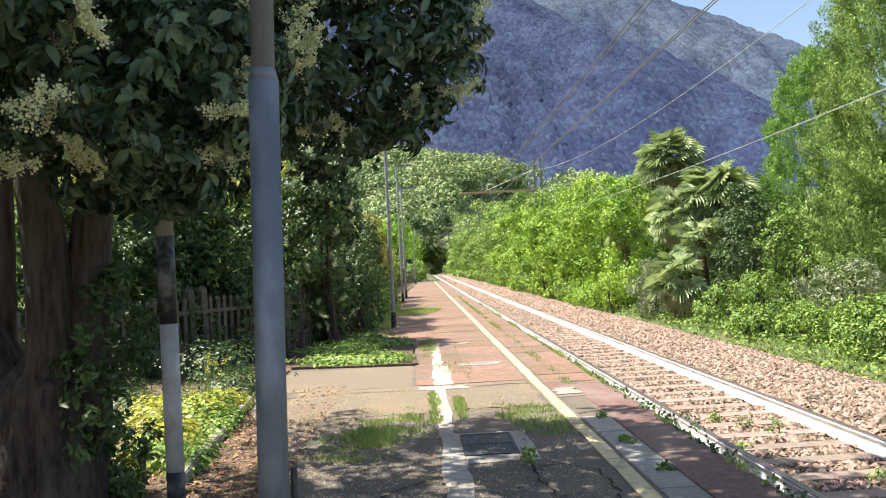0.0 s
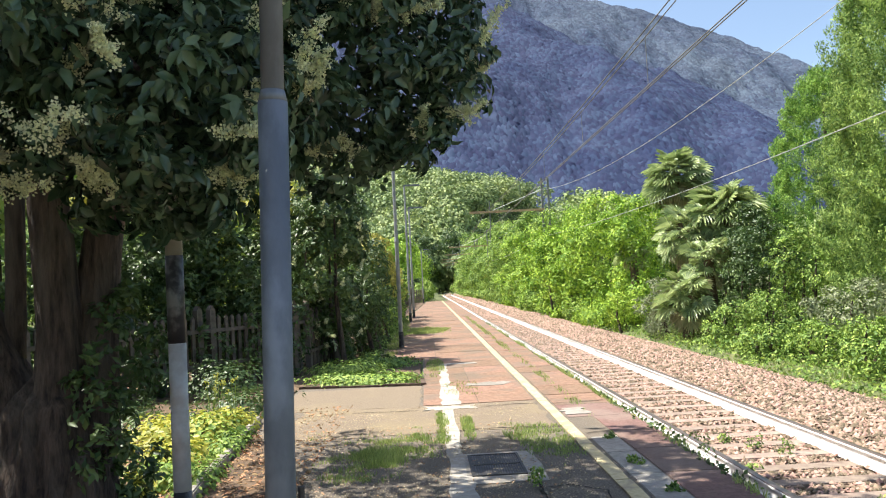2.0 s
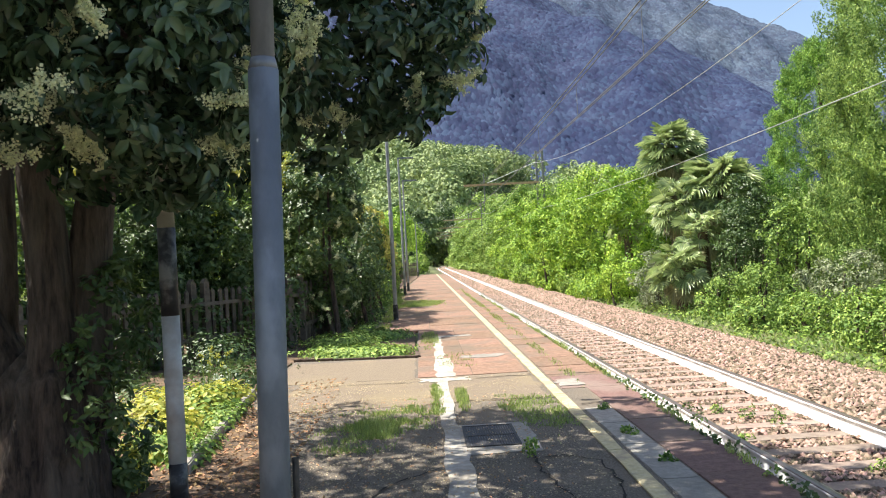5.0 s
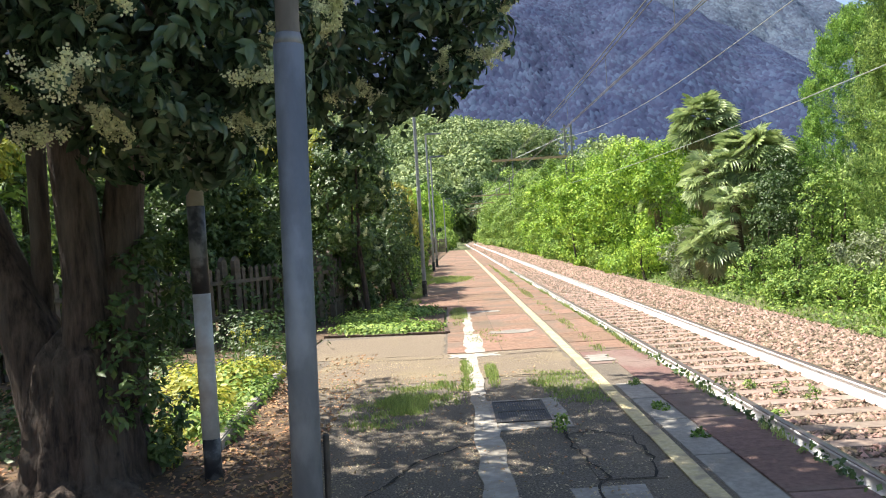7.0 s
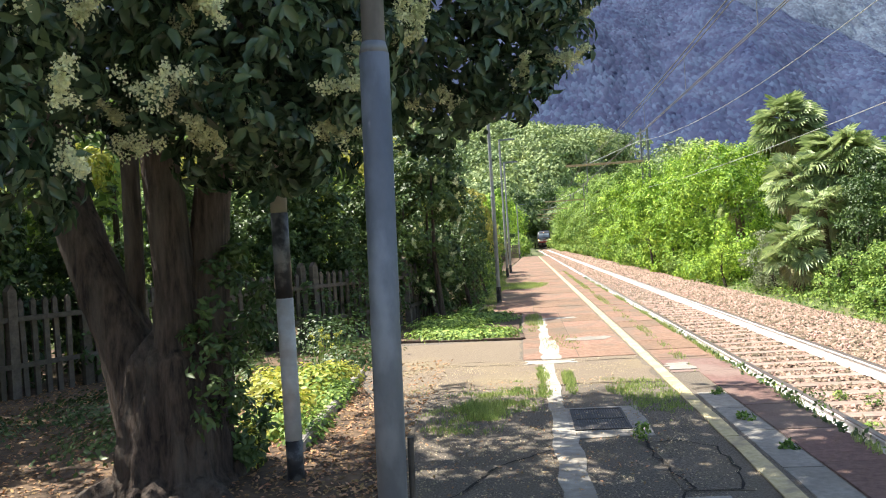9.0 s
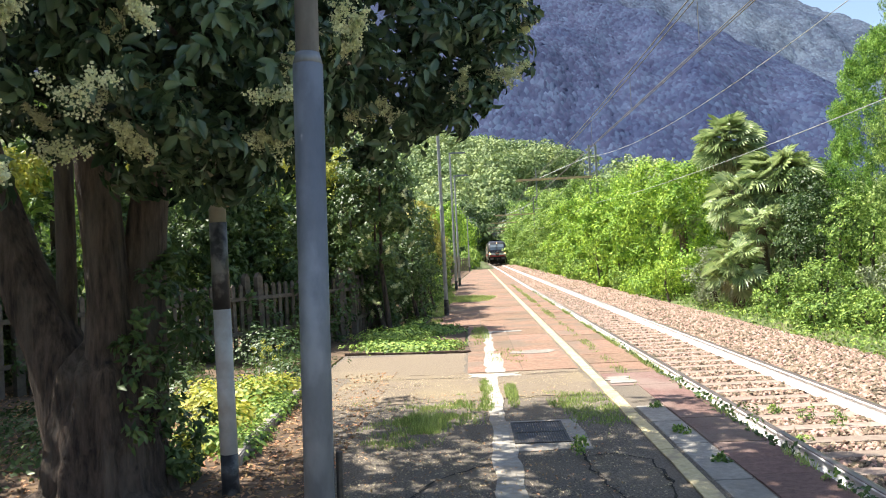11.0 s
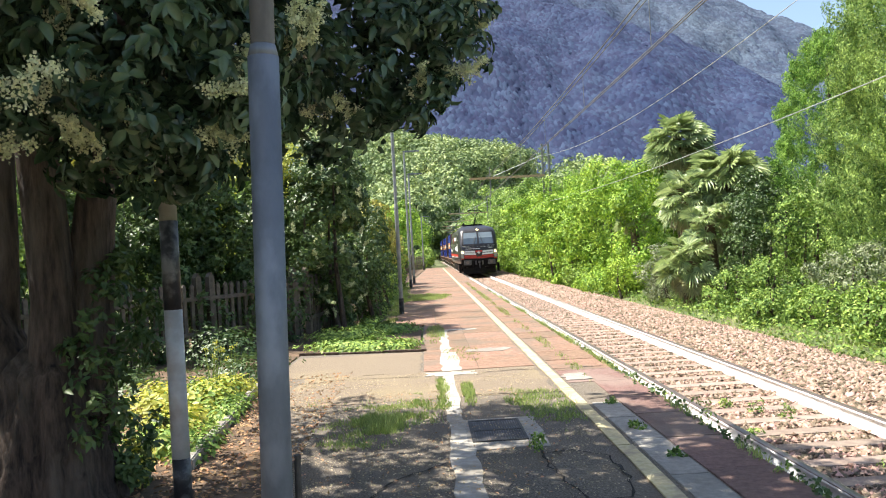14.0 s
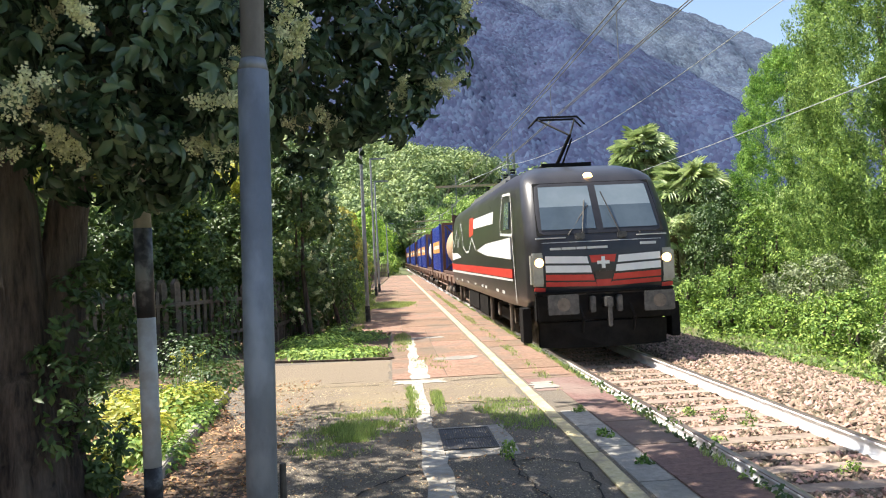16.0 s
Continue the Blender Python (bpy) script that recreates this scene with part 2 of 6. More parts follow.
def soup(name, verts, faces, material, parent=None, label="", smooth=False):
    """A mesh from arrays: verts n x 3, faces m x k."""
    me = bpy.data.meshes.new(name)
    verts, faces = np.asarray(verts, np.float32), np.asarray(faces, np.int32)
    k = faces.shape[1]
    me.vertices.add(len(verts))
    me.vertices.foreach_set("co", verts.ravel())
    me.loops.add(faces.size)
    me.loops.foreach_set("vertex_index", faces.ravel())
    me.polygons.add(len(faces))
    me.polygons.foreach_set("loop_start", np.arange(0, faces.size, k, dtype=np.int32))
    me.update(calc_edges=True)
    if smooth:
        me.polygons.foreach_set("use_smooth", np.ones(len(faces), bool))
    return link(name, me, material, parent, label)


def unit(v):
    return v / np.maximum(np.linalg.norm(v, axis=-1, keepdims=True), 1e-9)


def leaf_arrays(points, normals, size, width=0.5, fold=0.12, droop=0.0, long=False):
    """Folded leaf blades: verts and faces. long leaves have a middle rib of two joints."""
    n = len(points)
    normals = unit(normals)
    t = rng.normal(size=(n, 3))
    t[:, 2] -= droop
    t = unit(t - (t * normals).sum(1, keepdims=True) * normals)
    b = np.cross(normals, t)
    s = (np.asarray(size) * rng.uniform(0.7, 1.25, n))[:, None]
    w = s * width * 0.5
    up = normals * s * fold
    if not long:
        v = np.stack([points, points + t * s * 0.45 + b * w + up, points + t * s, points + t * s * 0.45 - b * w + up], 1)
        f = np.array([[0, 2, 1], [0, 3, 2]])
        k = 4
    else:
        v = np.stack([points, points + t * s * 0.3 + b * w + up, points + t * s * 0.68 + b * w * 0.8 + up * 0.8, points + t * s - up * 1.2,
                      points + t * s * 0.68 - b * w * 0.8 + up * 0.8, points + t * s * 0.3 - b * w + up, points + t * s * 0.5], 1)
        f = np.array([[0, 6, 1], [1, 6, 2], [2, 6, 3], [6, 4, 3], [6, 5, 4], [0, 5, 6]])
        k = 7
    faces = (np.arange(n)[:, None, None] * k + f[None]).reshape(-1, 3)
    return v.reshape(-1, 3), faces


def crown_points(blobs, n, shell=0.72, rough=0.3, up=0.25):
    """Points with outward normals spread over a union of lumpy ellipsoids (x, y, z, rx, ry, rz)."""
    blobs = np.asarray(blobs, float)
    c, r = blobs[:, :3], blobs[:, 3:6]
    area = (r[:, 0] * r[:, 1] + r[:, 0] * r[:, 2] + r[:, 1] * r[:, 2])
    which = rng.choice(len(blobs), n, p=area / area.sum())
    d = unit(rng.normal(size=(n, 3)))
    ph = which[:, None] * 1.7
    lump = (np.sin(d * 5.1 + ph) * np.cos(d[:, [1, 2, 0]] * 6.3 + ph)).sum(1) / 2
    rad = (shell + (1 - shell) * rng.random(n) ** 0.6) * (1 + rough * lump)
    p = c[which] + d * r[which] * rad[:, None]
    keep = np.ones(n, bool)
    for k in range(len(blobs)):
        inside = (((p - c[k]) / (r[k] * 0.62)) ** 2).sum(1) < 1
        keep &= ~(inside & (which != k))
    nrm = d + rng.normal(scale=0.3, size=(n, 3))
    nrm[:, 2] += up
    return p[keep], nrm[keep]


def clump_points(blobs, n, per=30, spread=0.8, flat=0.55, up=0.6, inner=0.22):
    """Leaves gathered in small domed tufts over lumpy ellipsoids, with dark gaps between, and a looser filling inside."""
    m = max(6, int(n * (1 - inner) / per))
    c, d = crown_points(blobs, m, 0.86, 0.25, 0.25)
    m = len(c)
    r = np.asarray(blobs, float)[:, 3:6]
    area = 4.2 * (r[:, 0] * r[:, 1] + r[:, 0] * r[:, 2] + r[:, 1] * r[:, 2]).sum()
    cr = spread * math.sqrt(0.5 * area / m / math.pi)
    size = cr * rng.uniform(0.6, 1.45, m)
    ax = unit(unit(d) + np.array([0, 0, up]))
    k = rng.integers(0, m, int(n * (1 - inner)))
    u = unit(rng.normal(size=(len(k), 3)))
    along = (u * ax[k]).sum(1, keepdims=True)
    u = u - ax[k] * along * (1 - flat)
    p = c[k] + u * (size[k] * rng.random(len(k)) ** 0.4)[:, None]
    nr = ax[k] * 0.8 + u * 0.9 + rng.normal(scale=0.35, size=p.shape)
    q, qn = crown_points(np.asarray(blobs, float)[:, :6] * np.array([1, 1, 1, 0.74, 0.74, 0.74]), int(n * inner), 0.6, 0.2)
    return np.concatenate([p, q]), np.concatenate([nr, qn])


def foliage(name, blobs, n, size, material, parent=None, label="", width=0.55, droop=0.4, long=False, per=30):
    p, nrm = clump_points(blobs, n, per)
    v, f = leaf_arrays(p, nrm, size, width, droop=droop, long=long)
    return soup(name, v, f, material, parent, label)


def tube(points, radii, sides=10):
    """Verts and quads of a tube through points."""
    pts = np.asarray(points, float)
    radii = np.broadcast_to(np.asarray(radii, float), len(pts))
    tan = unit(np.gradient(pts, axis=0))
    ref = np.array([1.0, 0, 0]) if abs(tan[0][0]) < 0.8 else np.array([0, 0, 1.0])
    verts = []
    for p, t, r in zip(pts, tan, radii):
        a = unit(np.cross(t, ref))
        b = np.cross(t, a)
        ang = np.arange(sides) / sides * 2 * np.pi
        verts.append(p + r * (np.cos(ang)[:, None] * a + np.sin(ang)[:, None] * b))
    k = len(pts)
    i, j = np.meshgrid(np.arange(k - 1), np.arange(sides), indexing="ij")
    faces = np.stack([i * sides + j, i * sides + (j + 1) % sides, (i + 1) * sides + (j + 1) % sides, (i + 1) * sides + j], -1).reshape(-1, 4)
    return np.concatenate(verts), faces


def joined(pieces):
    vs, fs, base = [], [], 0
    for v, f in pieces:
        vs.append(v)
        fs.append(np.asarray(f) + base)
        base += len(v)
    return np.concatenate(vs), np.concatenate(fs)


def box(bm, x0, y0, z0, x1, y1, z1, bevel=0.0):
    geo = bmesh.ops.create_cube(bm, size=1.0, matrix=Matrix.Translation(((x0 + x1) / 2, (y0 + y1) / 2, (z0 + z1) / 2)) @ Matrix.Diagonal((x1 - x0, y1 - y0, z1 - z0, 1)))
    if bevel:
        edges = list({e for v in geo["verts"] for e in v.link_edges})
        bmesh.ops.bevel(bm, geom=edges, offset=bevel, segments=2, affect="EDGES")
    return bm


def cyl(bm, p0, p1, r0, r1=None, sides=16):
    p0, p1 = Vector(p0), Vector(p1)
    d = p1 - p0
    m = Matrix.Translation((p0 + p1) / 2) @ d.to_track_quat("Z", "Y").to_matrix().to_4x4()
    bmesh.ops.create_cone(bm, cap_ends=True, segments=sides, radius1=r0, radius2=r0 if r1 is None else r1, depth=d.length, matrix=m)
    return bm


def boxes(name, spec, material, parent, label="", bevel=0.0):
    bm = bmesh.new()
    for b in spec:
        box(bm, *b, bevel=bevel)
    return part(name, bm, material, parent, label)


def boxes_each(name, spec, material, parent, label="", bevel=0.0):
    for b in spec:
        boxes(name, [b], material, parent, label, bevel)


# ---- the line of the track ----
TRACK_X, BEND_S, BEND_R, BEND_A = 0.7525, 139.0, 538.0, math.radians(30)


def track(s):
    """Centre of the track and its heading (degrees), s metres along it."""
    if s <= BEND_S:
        return TRACK_X, s, 0.0
    a = (s - BEND_S) / BEND_R
    if a > BEND_A:
        rest = s - BEND_S - BEND_R * BEND_A
        return (TRACK_X + BEND_R * (1 - math.cos(BEND_A)) + rest * math.sin(BEND_A), BEND_S + BEND_R * math.sin(BEND_A) + rest * math.cos(BEND_A), -math.degrees(BEND_A))
    return TRACK_X + BEND_R * (1 - math.cos(a)), BEND_S + BEND_R * math.sin(a), -math.degrees(a)


def smooth(a):
    a = np.clip(a, 0, 1)
    return a * a * (3 - 2 * a)


def track_x(y):
    end = BEND_S + BEND_R * math.sin(BEND_A)
    a = np.arcsin(np.clip((np.minimum(y, end) - BEND_S) / BEND_R, 0, 0.999))
    return TRACK_X + BEND_R * (1 - np.cos(a)) + np.maximum(y - end, 0) * math.tan(BEND_A)


def hill(x, y):
    return (51 - 0.2 * x) * smooth((y - 205) / 220) + 14 * smooth((-x - 40) / 80) * smooth((y + 40) / 120)


def ground_z(x, y):
    z = np.where(x < -0.75, 0.2, np.where(x < 4.4, -0.32, -0.22 + 0.03 * np.clip(x - 4.4, 0, 30)))
    z = z + hill(x, y)
    cut = smooth((np.abs(x - track_x(y)) - 5.0) / 16.0)
    return np.where(y > 185, -0.32 + (z + 0.32) * cut, z)


# ---- ground ----
gx = np.concatenate([[-3500, -1500, -700, -350, -200], np.arange(-120, -12, 6), np.arange(-12, -0.8, 0.8), [-0.8, -0.7, -0.6, 0, 1.5, 3, 4.3, 4.5], np.arange(5, 14, 1.0), np.arange(14, 240, 5), [300, 450, 700, 1500, 3500]])
gy = np.concatenate([[-3500, -800, -200, -60, -30, -12], np.arange(-8, 30, 1.0), np.arange(30, 180, 5), np.arange(180, 560, 6), [600, 700, 900, 1500, 3800]])
GX, GY = np.meshgrid(gx, gy, indexing="ij")
gv = np.stack([GX, GY, ground_z(GX, GY)], -1).reshape(-1, 3)
gi, gj = np.meshgrid(np.arange(len(gx) - 1), np.arange(len(gy) - 1), indexing="ij")
k = len(gy)
gf = np.stack([gi * k + gj, (gi + 1) * k + gj, (gi + 1) * k + gj + 1, gi * k + gj + 1], -1).reshape(-1, 4)
tagged(soup("ground", gv, gf, VERGE), "grassy earth beside a railway line", "ground", kind="structure")


# ---- mountains ----
def rough_noise(x, y, scale, octaves=5):
    out, amp, tot = np.zeros_like(x), 1.0, 0.0
    for o in range(octaves):
        f = 2.0 ** o / scale
        a, b = 0.8 * x + 0.6 * y, -0.6 * x + 0.8 * y
        out += amp * np.sin(a * f * 6.283 + 2.1 * np.sin(b * f * 4.1 + o)) * np.cos(b * f * 5.3 + 1.7 * np.sin(a * f * 3.7 + 2 * o))
        tot += amp
        amp *= 0.55
    return out / tot


def mountain(name, ridge_x, ridge_z, y_foot, y_top, y_back, x0, x1, nx, ny, spur, material, crown_material, trees, label):
    def height(X, Y):
        crest = np.interp(X, ridge_x, ridge_z)
        up = np.clip((Y - y_foot) / (y_top - y_foot), 0, 1)
        back = np.clip((Y - y_top) / (y_back - y_top), 0, 1)
        Z = crest * up ** 0.85 * (1 - 0.7 * back) + spur * rough_noise(X, Y * 0.4, 680, 4) * np.sqrt(up * (1 - up) * 4) - 12
        return Z + 7 * rough_noise(X, Y, 160, 3) * np.sqrt(up)

    xs, ys = np.linspace(x0, x1, nx), np.concatenate([np.linspace(y_foot, y_top, ny), np.linspace(y_top + 20, y_back, 12)])
    X, Y = np.meshgrid(xs, ys, indexing="ij")
    v = np.stack([X, Y, height(X, Y)], -1).reshape(-1, 3)
    i, j = np.meshgrid(np.arange(nx - 1), np.arange(len(ys) - 1), indexing="ij")
    kk = len(ys)
    f = np.stack([i * kk + j, (i + 1) * kk + j, (i + 1) * kk + j + 1, i * kk + j + 1], -1).reshape(-1, 4)
    # crowns standing on the slope
    n, cx0, cx1, r = trees
    ball = np.array([[1, 0, 0], [0, 1, 0], [-1, 0, 0], [0, -1, 0], [0, 0, 1]], float)
    tri = np.array([[0, 1, 4], [1, 2, 4], [2, 3, 4], [3, 0, 4]])
    px, py = rng.uniform(cx0, cx1, n), y_foot + (y_top + 15 - y_foot) * rng.random(n) ** 0.8
    rr = r * rng.uniform(0.55, 1.3, n)
    bx = px[:, None] + rr[:, None] * (ball[None, :, 0] + rng.normal(scale=0.2, size=(n, 5)))
    by = py[:, None] + rr[:, None] * 1.5 * (ball[None, :, 1] + rng.normal(scale=0.2, size=(n, 5)))
    cv = np.stack([bx, by, height(bx, by) + rr[:, None] * (0.6 * ball[None, :, 2] - 0.06)], -1)
    cf = (np.arange(n)[:, None, None] * len(ball) + tri[None]).reshape(-1, 3)
    tagged(soup(name + "_woods", cv.reshape(-1, 3), cf, crown_material, smooth=True), "tree crowns coloured with haze on the mountainside", "woods", kind="stuff")
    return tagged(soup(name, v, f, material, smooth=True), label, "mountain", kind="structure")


mountain("mountain_near", [-900, -300, 0, 195, 305, 385, 500, 565, 760, 1000], [470, 560, 520, 432, 370, 308, 246, 206, 90, 20], 430, 1290, 1500, -800, 1000, 260, 150, 48, NEARWOODS, NEARTREES, (120000, -230, 760, 2.9), "near wooded mountain spur coloured with blue haze")
mountain("mountain_far", [-1500, 0, 500, 830, 900, 1035, 1130, 1220, 1500, 2100], [1000, 1060, 930, 850, 815, 775, 715, 640, 430, 120], 1200, 2550, 2900, -1300, 2100, 260, 140, 55, FARWOODS, FARTREES, (70000, 120, 1450, 5.4), "far wooded mountain under the sky, haze and sun in its colour")

# ---- track ----
line = tagged(holder("railway_track"), "single railway track on ballast with whitewashed rails", "track", kind="structure")
samples = np.concatenate([np.arange(-30, 190, 4.0), np.arange(190, 560, 8.0)])
centre = np.array([track(s) for s in samples])


def extrude_along(profile, offset):
    """A closed profile (across, up) swept along the track."""
    prof = np.asarray(profile, float)
    a = np.radians(centre[:, 2])
    across = np.stack([np.cos(a), np.sin(a), np.zeros_like(a)], 1)
    base = np.stack([centre[:, 0], centre[:, 1], np.zeros(len(centre))], 1)
    v = base[:, None] + across[:, None] * (prof[None, :, :1] + offset) + np.array([0, 0, 1.0]) * prof[None, :, 1:]
    m = len(prof)
    i, j = np.meshgrid(np.arange(len(centre) - 1), np.arange(m), indexing="ij")
    f = np.stack([i * m + j, i * m + (j + 1) % m, (i + 1) * m + (j + 1) % m, (i + 1) * m + j], -1).reshape(-1, 4)
    return v.reshape(-1, 3), f


WEB = [(-0.075, -0.172), (-0.075, -0.16), (-0.02, -0.14), (-0.012, -0.05), (-0.036, -0.04), (-0.0362, -0.012), (0.0362, -0.012), (0.036, -0.04), (0.012, -0.05), (0.02, -0.14), (0.075, -0.16), (0.075, -0.172)]
HEAD = [(-0.0362, -0.0121), (-0.032, -0.002), (-0.02, 0.0), (0.02, 0.0), (0.032, -0.002), (0.0362, -0.0121)]
for side in (-0.7525, 0.7525):
    rail = soup("rail", *extrude_along(WEB, side), RAILWHITE, line, "steel rail with whitewashed sides")
    soup("rail_head", *extrude_along(HEAD, side), RAILTOP, rail, "brown worn running surface")

# ballast: a bed, and stones lying on it
bed_profile = [(-1.42, -0.31), (-1.36, -0.25), (-0.95, -0.2), (-0.6, -0.195), (0.6, -0.195), (0.9, -0.19), (1.25, -0.09), (1.7, -0.03), (2.3, -0.05), (3.1, -0.2), (3.6, -0.31)]
bed = soup("ballast_bed", *extrude_along(bed_profile, 0), BALLAST, line, "reddish grey crushed stone ballast")


def bed_z(d):
    return np.interp(d, [p[0] for p in bed_profile], [p[1] for p in bed_profile])


def stones(name, d, y, size, lift=0.0):
    n = len(d)
    octa = np.array([[1, 0, 0], [-1, 0, 0], [0, 1, 0], [0, -1, 0], [0, 0, 1], [0, 0, -1]], float)
    face = np.array([[0, 2, 4], [2, 1, 4], [1, 3, 4], [3, 0, 4], [3, 1, 5]])
    s = size * rng.uniform(0.6, 1.3, (n, 1, 1))
    v = octa[None] * s * rng.uniform(0.6, 1.2, (n, 1, 3)) + rng.normal(scale=0.28, size=(n, 6, 3)) * s
    ang = rng.uniform(0, 6.283, n)
    ca, sa = np.cos(ang)[:, None], np.sin(ang)[:, None]
    v = np.stack([v[..., 0] * ca - v[..., 1] * sa, v[..., 0] * sa + v[..., 1] * ca, v[..., 2] * 0.8], -1)
    v += np.stack([TRACK_X + d, y, bed_z(d) + lift + rng.uniform(-0.01, 0.02, n)], 1)[:, None]
    f = (np.arange(n)[:, None, None] * 6 + face[None]).reshape(-1, 3)
    return tagged(soup(name, v.reshape(-1, 3), f, STONE, line, "loose crushed ballast stones"), kind="stuff")


n_near = 42000
d = rng.uniform(0.86, 3.5, n_near)
y = 4 + 46 * rng.random(n_near) ** 1.5
stones("shoulder_stones", d, y, 0.04)
n_mid = 26000
d = rng.uniform(-0.68, 0.68, n_mid)
y = 2.5 + 40 * rng.random(n_mid) ** 1.4
gap = np.abs(((y / 0.6) % 1) - 0.5) < 0.27
stones("crib_stones", d[gap], y[gap], 0.033, 0.012)
d = rng.uniform(0.86, 3.5, 16000)
stones("far_shoulder_stones", d, 46 + 94 * rng.random(16000) ** 1.4, 0.062)
y = 40 + 100 * rng.random(9000) ** 1.4
stones("far_crib_stones", rng.uniform(-0.68, 0.68, 9000), y, 0.05, 0.015)
d = rng.uniform(-1.3, -0.85, 4000)
stones("edge_stones", d, rng.uniform(2, 40, 4000), 0.033)
# sleepers
bm = bmesh.new()
box(bm, -1.2, -0.125, -0.27, 1.2, 0.125, -0.165, bevel=0.012)
sleeper_mesh = bpy.data.meshes.new("sleeper")
bm.to_mesh(sleeper_mesh)
bm.free()
sleeper_mesh.materials.append(SLEEPER)
for i in range(150):
    o = new("sleeper", sleeper_mesh)
    o.parent = line
    o.matrix_basis = pose(TRACK_X + random.uniform(-0.02, 0.02), -6 + i * 0.6, 0, 0, 0, random.uniform(-0.6, 0.6))

# ---- platform ----
platform = tagged(holder("platform"), "low worn station platform of asphalt and red paving", "platform", kind="structure")


def slab_poly(bm, pts, z0, z1):
    lo = [bm.verts.new((x, y, z0)) for x, y in pts]
    hi = [bm.verts.new((x, y, z1)) for x, y in pts]
    n = len(pts)
    bm.faces.new(hi)
    bm.faces.new(lo[::-1])
    for i in range(n):
        bm.faces.new((lo[i], lo[(i + 1) % n], hi[(i + 1) % n], hi[i]))


bm = bmesh.new()
slab_poly(bm, [(-0.62, -12), (-0.62, 82), (-3.2, 82), (-4.25, 40), (-4.4, 17.4), (-3.25, 17.2), (-3.25, 11.95), (-5.43, 12.35), (-5.47, 8.6), (-4.75, 6.6), (-4.35, 5.0), (-4.2, 3.0), (-4.5, -12)], -0.33, 0.25)
part("platform_body", bm, ASPHALT, platform, "dark patched asphalt platform surface")


def patch(name, x0, y0, x1, y1, z, material, label, parent=platform, wob=0.03, step=0.25, thick=0.012):
    """A thin patch with uneven edges."""
    pts = []
    for (ax, ay), (bx, by) in (((x0, y0), (x1, y0)), ((x1, y0), (x1, y1)), ((x1, y1), (x0, y1)), ((x0, y1), (x0, y0))):
        n = max(1, int(math.hypot(bx - ax, by - ay) / step))
        for i in range(n):
            t = i / n
            pts.append((ax + (bx - ax) * t + random.uniform(-wob, wob), ay + (by - ay) * t + random.uniform(-wob, wob)))
    bm = bmesh.new()
    slab_poly(bm, pts, z - thick, z)
    return part(name, bm, material, parent, label)


patch("worn_surface", -4.9, 7.45, -1.63, 9.58, 0.254, WORN, "sandy worn asphalt", wob=0.05)
patch("worn_surface", -5.38, 9.6, -3.26, 11.95, 0.254, WORN, "sandy worn asphalt", wob=0.03)
# red paving rows beyond the asphalt
rows_y = 9.6
while rows_y < 81:
    step = 1.25
    left = -3.22 if rows_y < 17 else np.interp(rows_y, [17, 40, 82], [-4.3, -4.15, -3.15])
    for x0, x1 in ((left, (left - 1.62) / 2 - 0.006), ((left - 1.62) / 2 + 0.006, -1.625)):
        bm = bmesh.new()
        h = random.uniform(0.254, 0.259)
        box(bm, x0, rows_y, 0.22, x1, rows_y + step - 0.012, h)
        part("paving_slab", bm, PAVER, platform)
    rows_y += step
# dark red strip along the edge
yy = -6.0
while yy < 81:
    bm = bmesh.new()
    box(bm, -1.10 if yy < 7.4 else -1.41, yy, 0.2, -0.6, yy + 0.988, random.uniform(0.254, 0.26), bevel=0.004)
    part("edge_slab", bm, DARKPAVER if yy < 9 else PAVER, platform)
    yy += 1.0
# grey slabs beside the yellow line
yy = -2.0
for w in (0.9, 1.1, 0.8, 1.2, 0.9, 1.0, 1.1, 0.9, 0.8):
    bm = bmesh.new()
    box(bm, -1.40, yy, 0.2, -1.115, yy + w - 0.015, 0.256, bevel=0.004)
    part("grey_slab", bm, CONCRETE, platform)
    yy += w
# yellow line, worn into lengths
yy = -2.0
while yy < 81:
    w = random.uniform(1.2, 2.6)
    if not 6.55 < yy < 6.9:
        patch("yellow_line", -1.585, yy, -1.455, yy + w - 0.02, 0.266, YELLOW, "worn yellow safety line", wob=0.008, step=0.35)
    yy += w
# pale mortar strip and its cross piece
patch("mortar_strip", -2.97, -1.0, -2.76, 5.0, 0.262, MORTAR, "pale mortar strip over a buried duct", wob=0.02)
patch("mortar_strip", -2.96, 5.0, -2.80, 9.1, 0.262, MORTAR, "", wob=0.02)
patch("mortar_strip", -3.2, 9.12, -2.5, 9.42, 0.262, MORTAR, "", wob=0.07, step=0.1)
patch("mortar_strip", -2.95, 9.5, -2.68, 11.6, 0.2625, MORTAR, "", wob=0.03)
patch("mortar_strip", -2.92, 11.6, -2.76, 15.2, 0.2625, MORTAR, "", wob=0.03)
patch("mortar_strip", -2.9, 15.2, -2.1, 15.5, 0.2625, CONCRETE, "", wob=0.03)
patch("mortar_patch", -2.5, 11.5, -1.8, 11.85, 0.263, CONCRETE, "", wob=0.08, step=0.12)
patch("mortar_patch", -1.40, 8.1, -1.12, 8.7, 0.265, CONCRETE, "", wob=0.06, step=0.1)
patch("mortar_patch", -2.37, 2.2, -1.9, 3.32, 0.257, CONCRETE, "grey concrete patch", wob=0.03)
patch("dark_patch", -2.18, 3.45, -1.72, 4.66, 0.256, ASPHALT, "darker asphalt repair", wob=0.04)


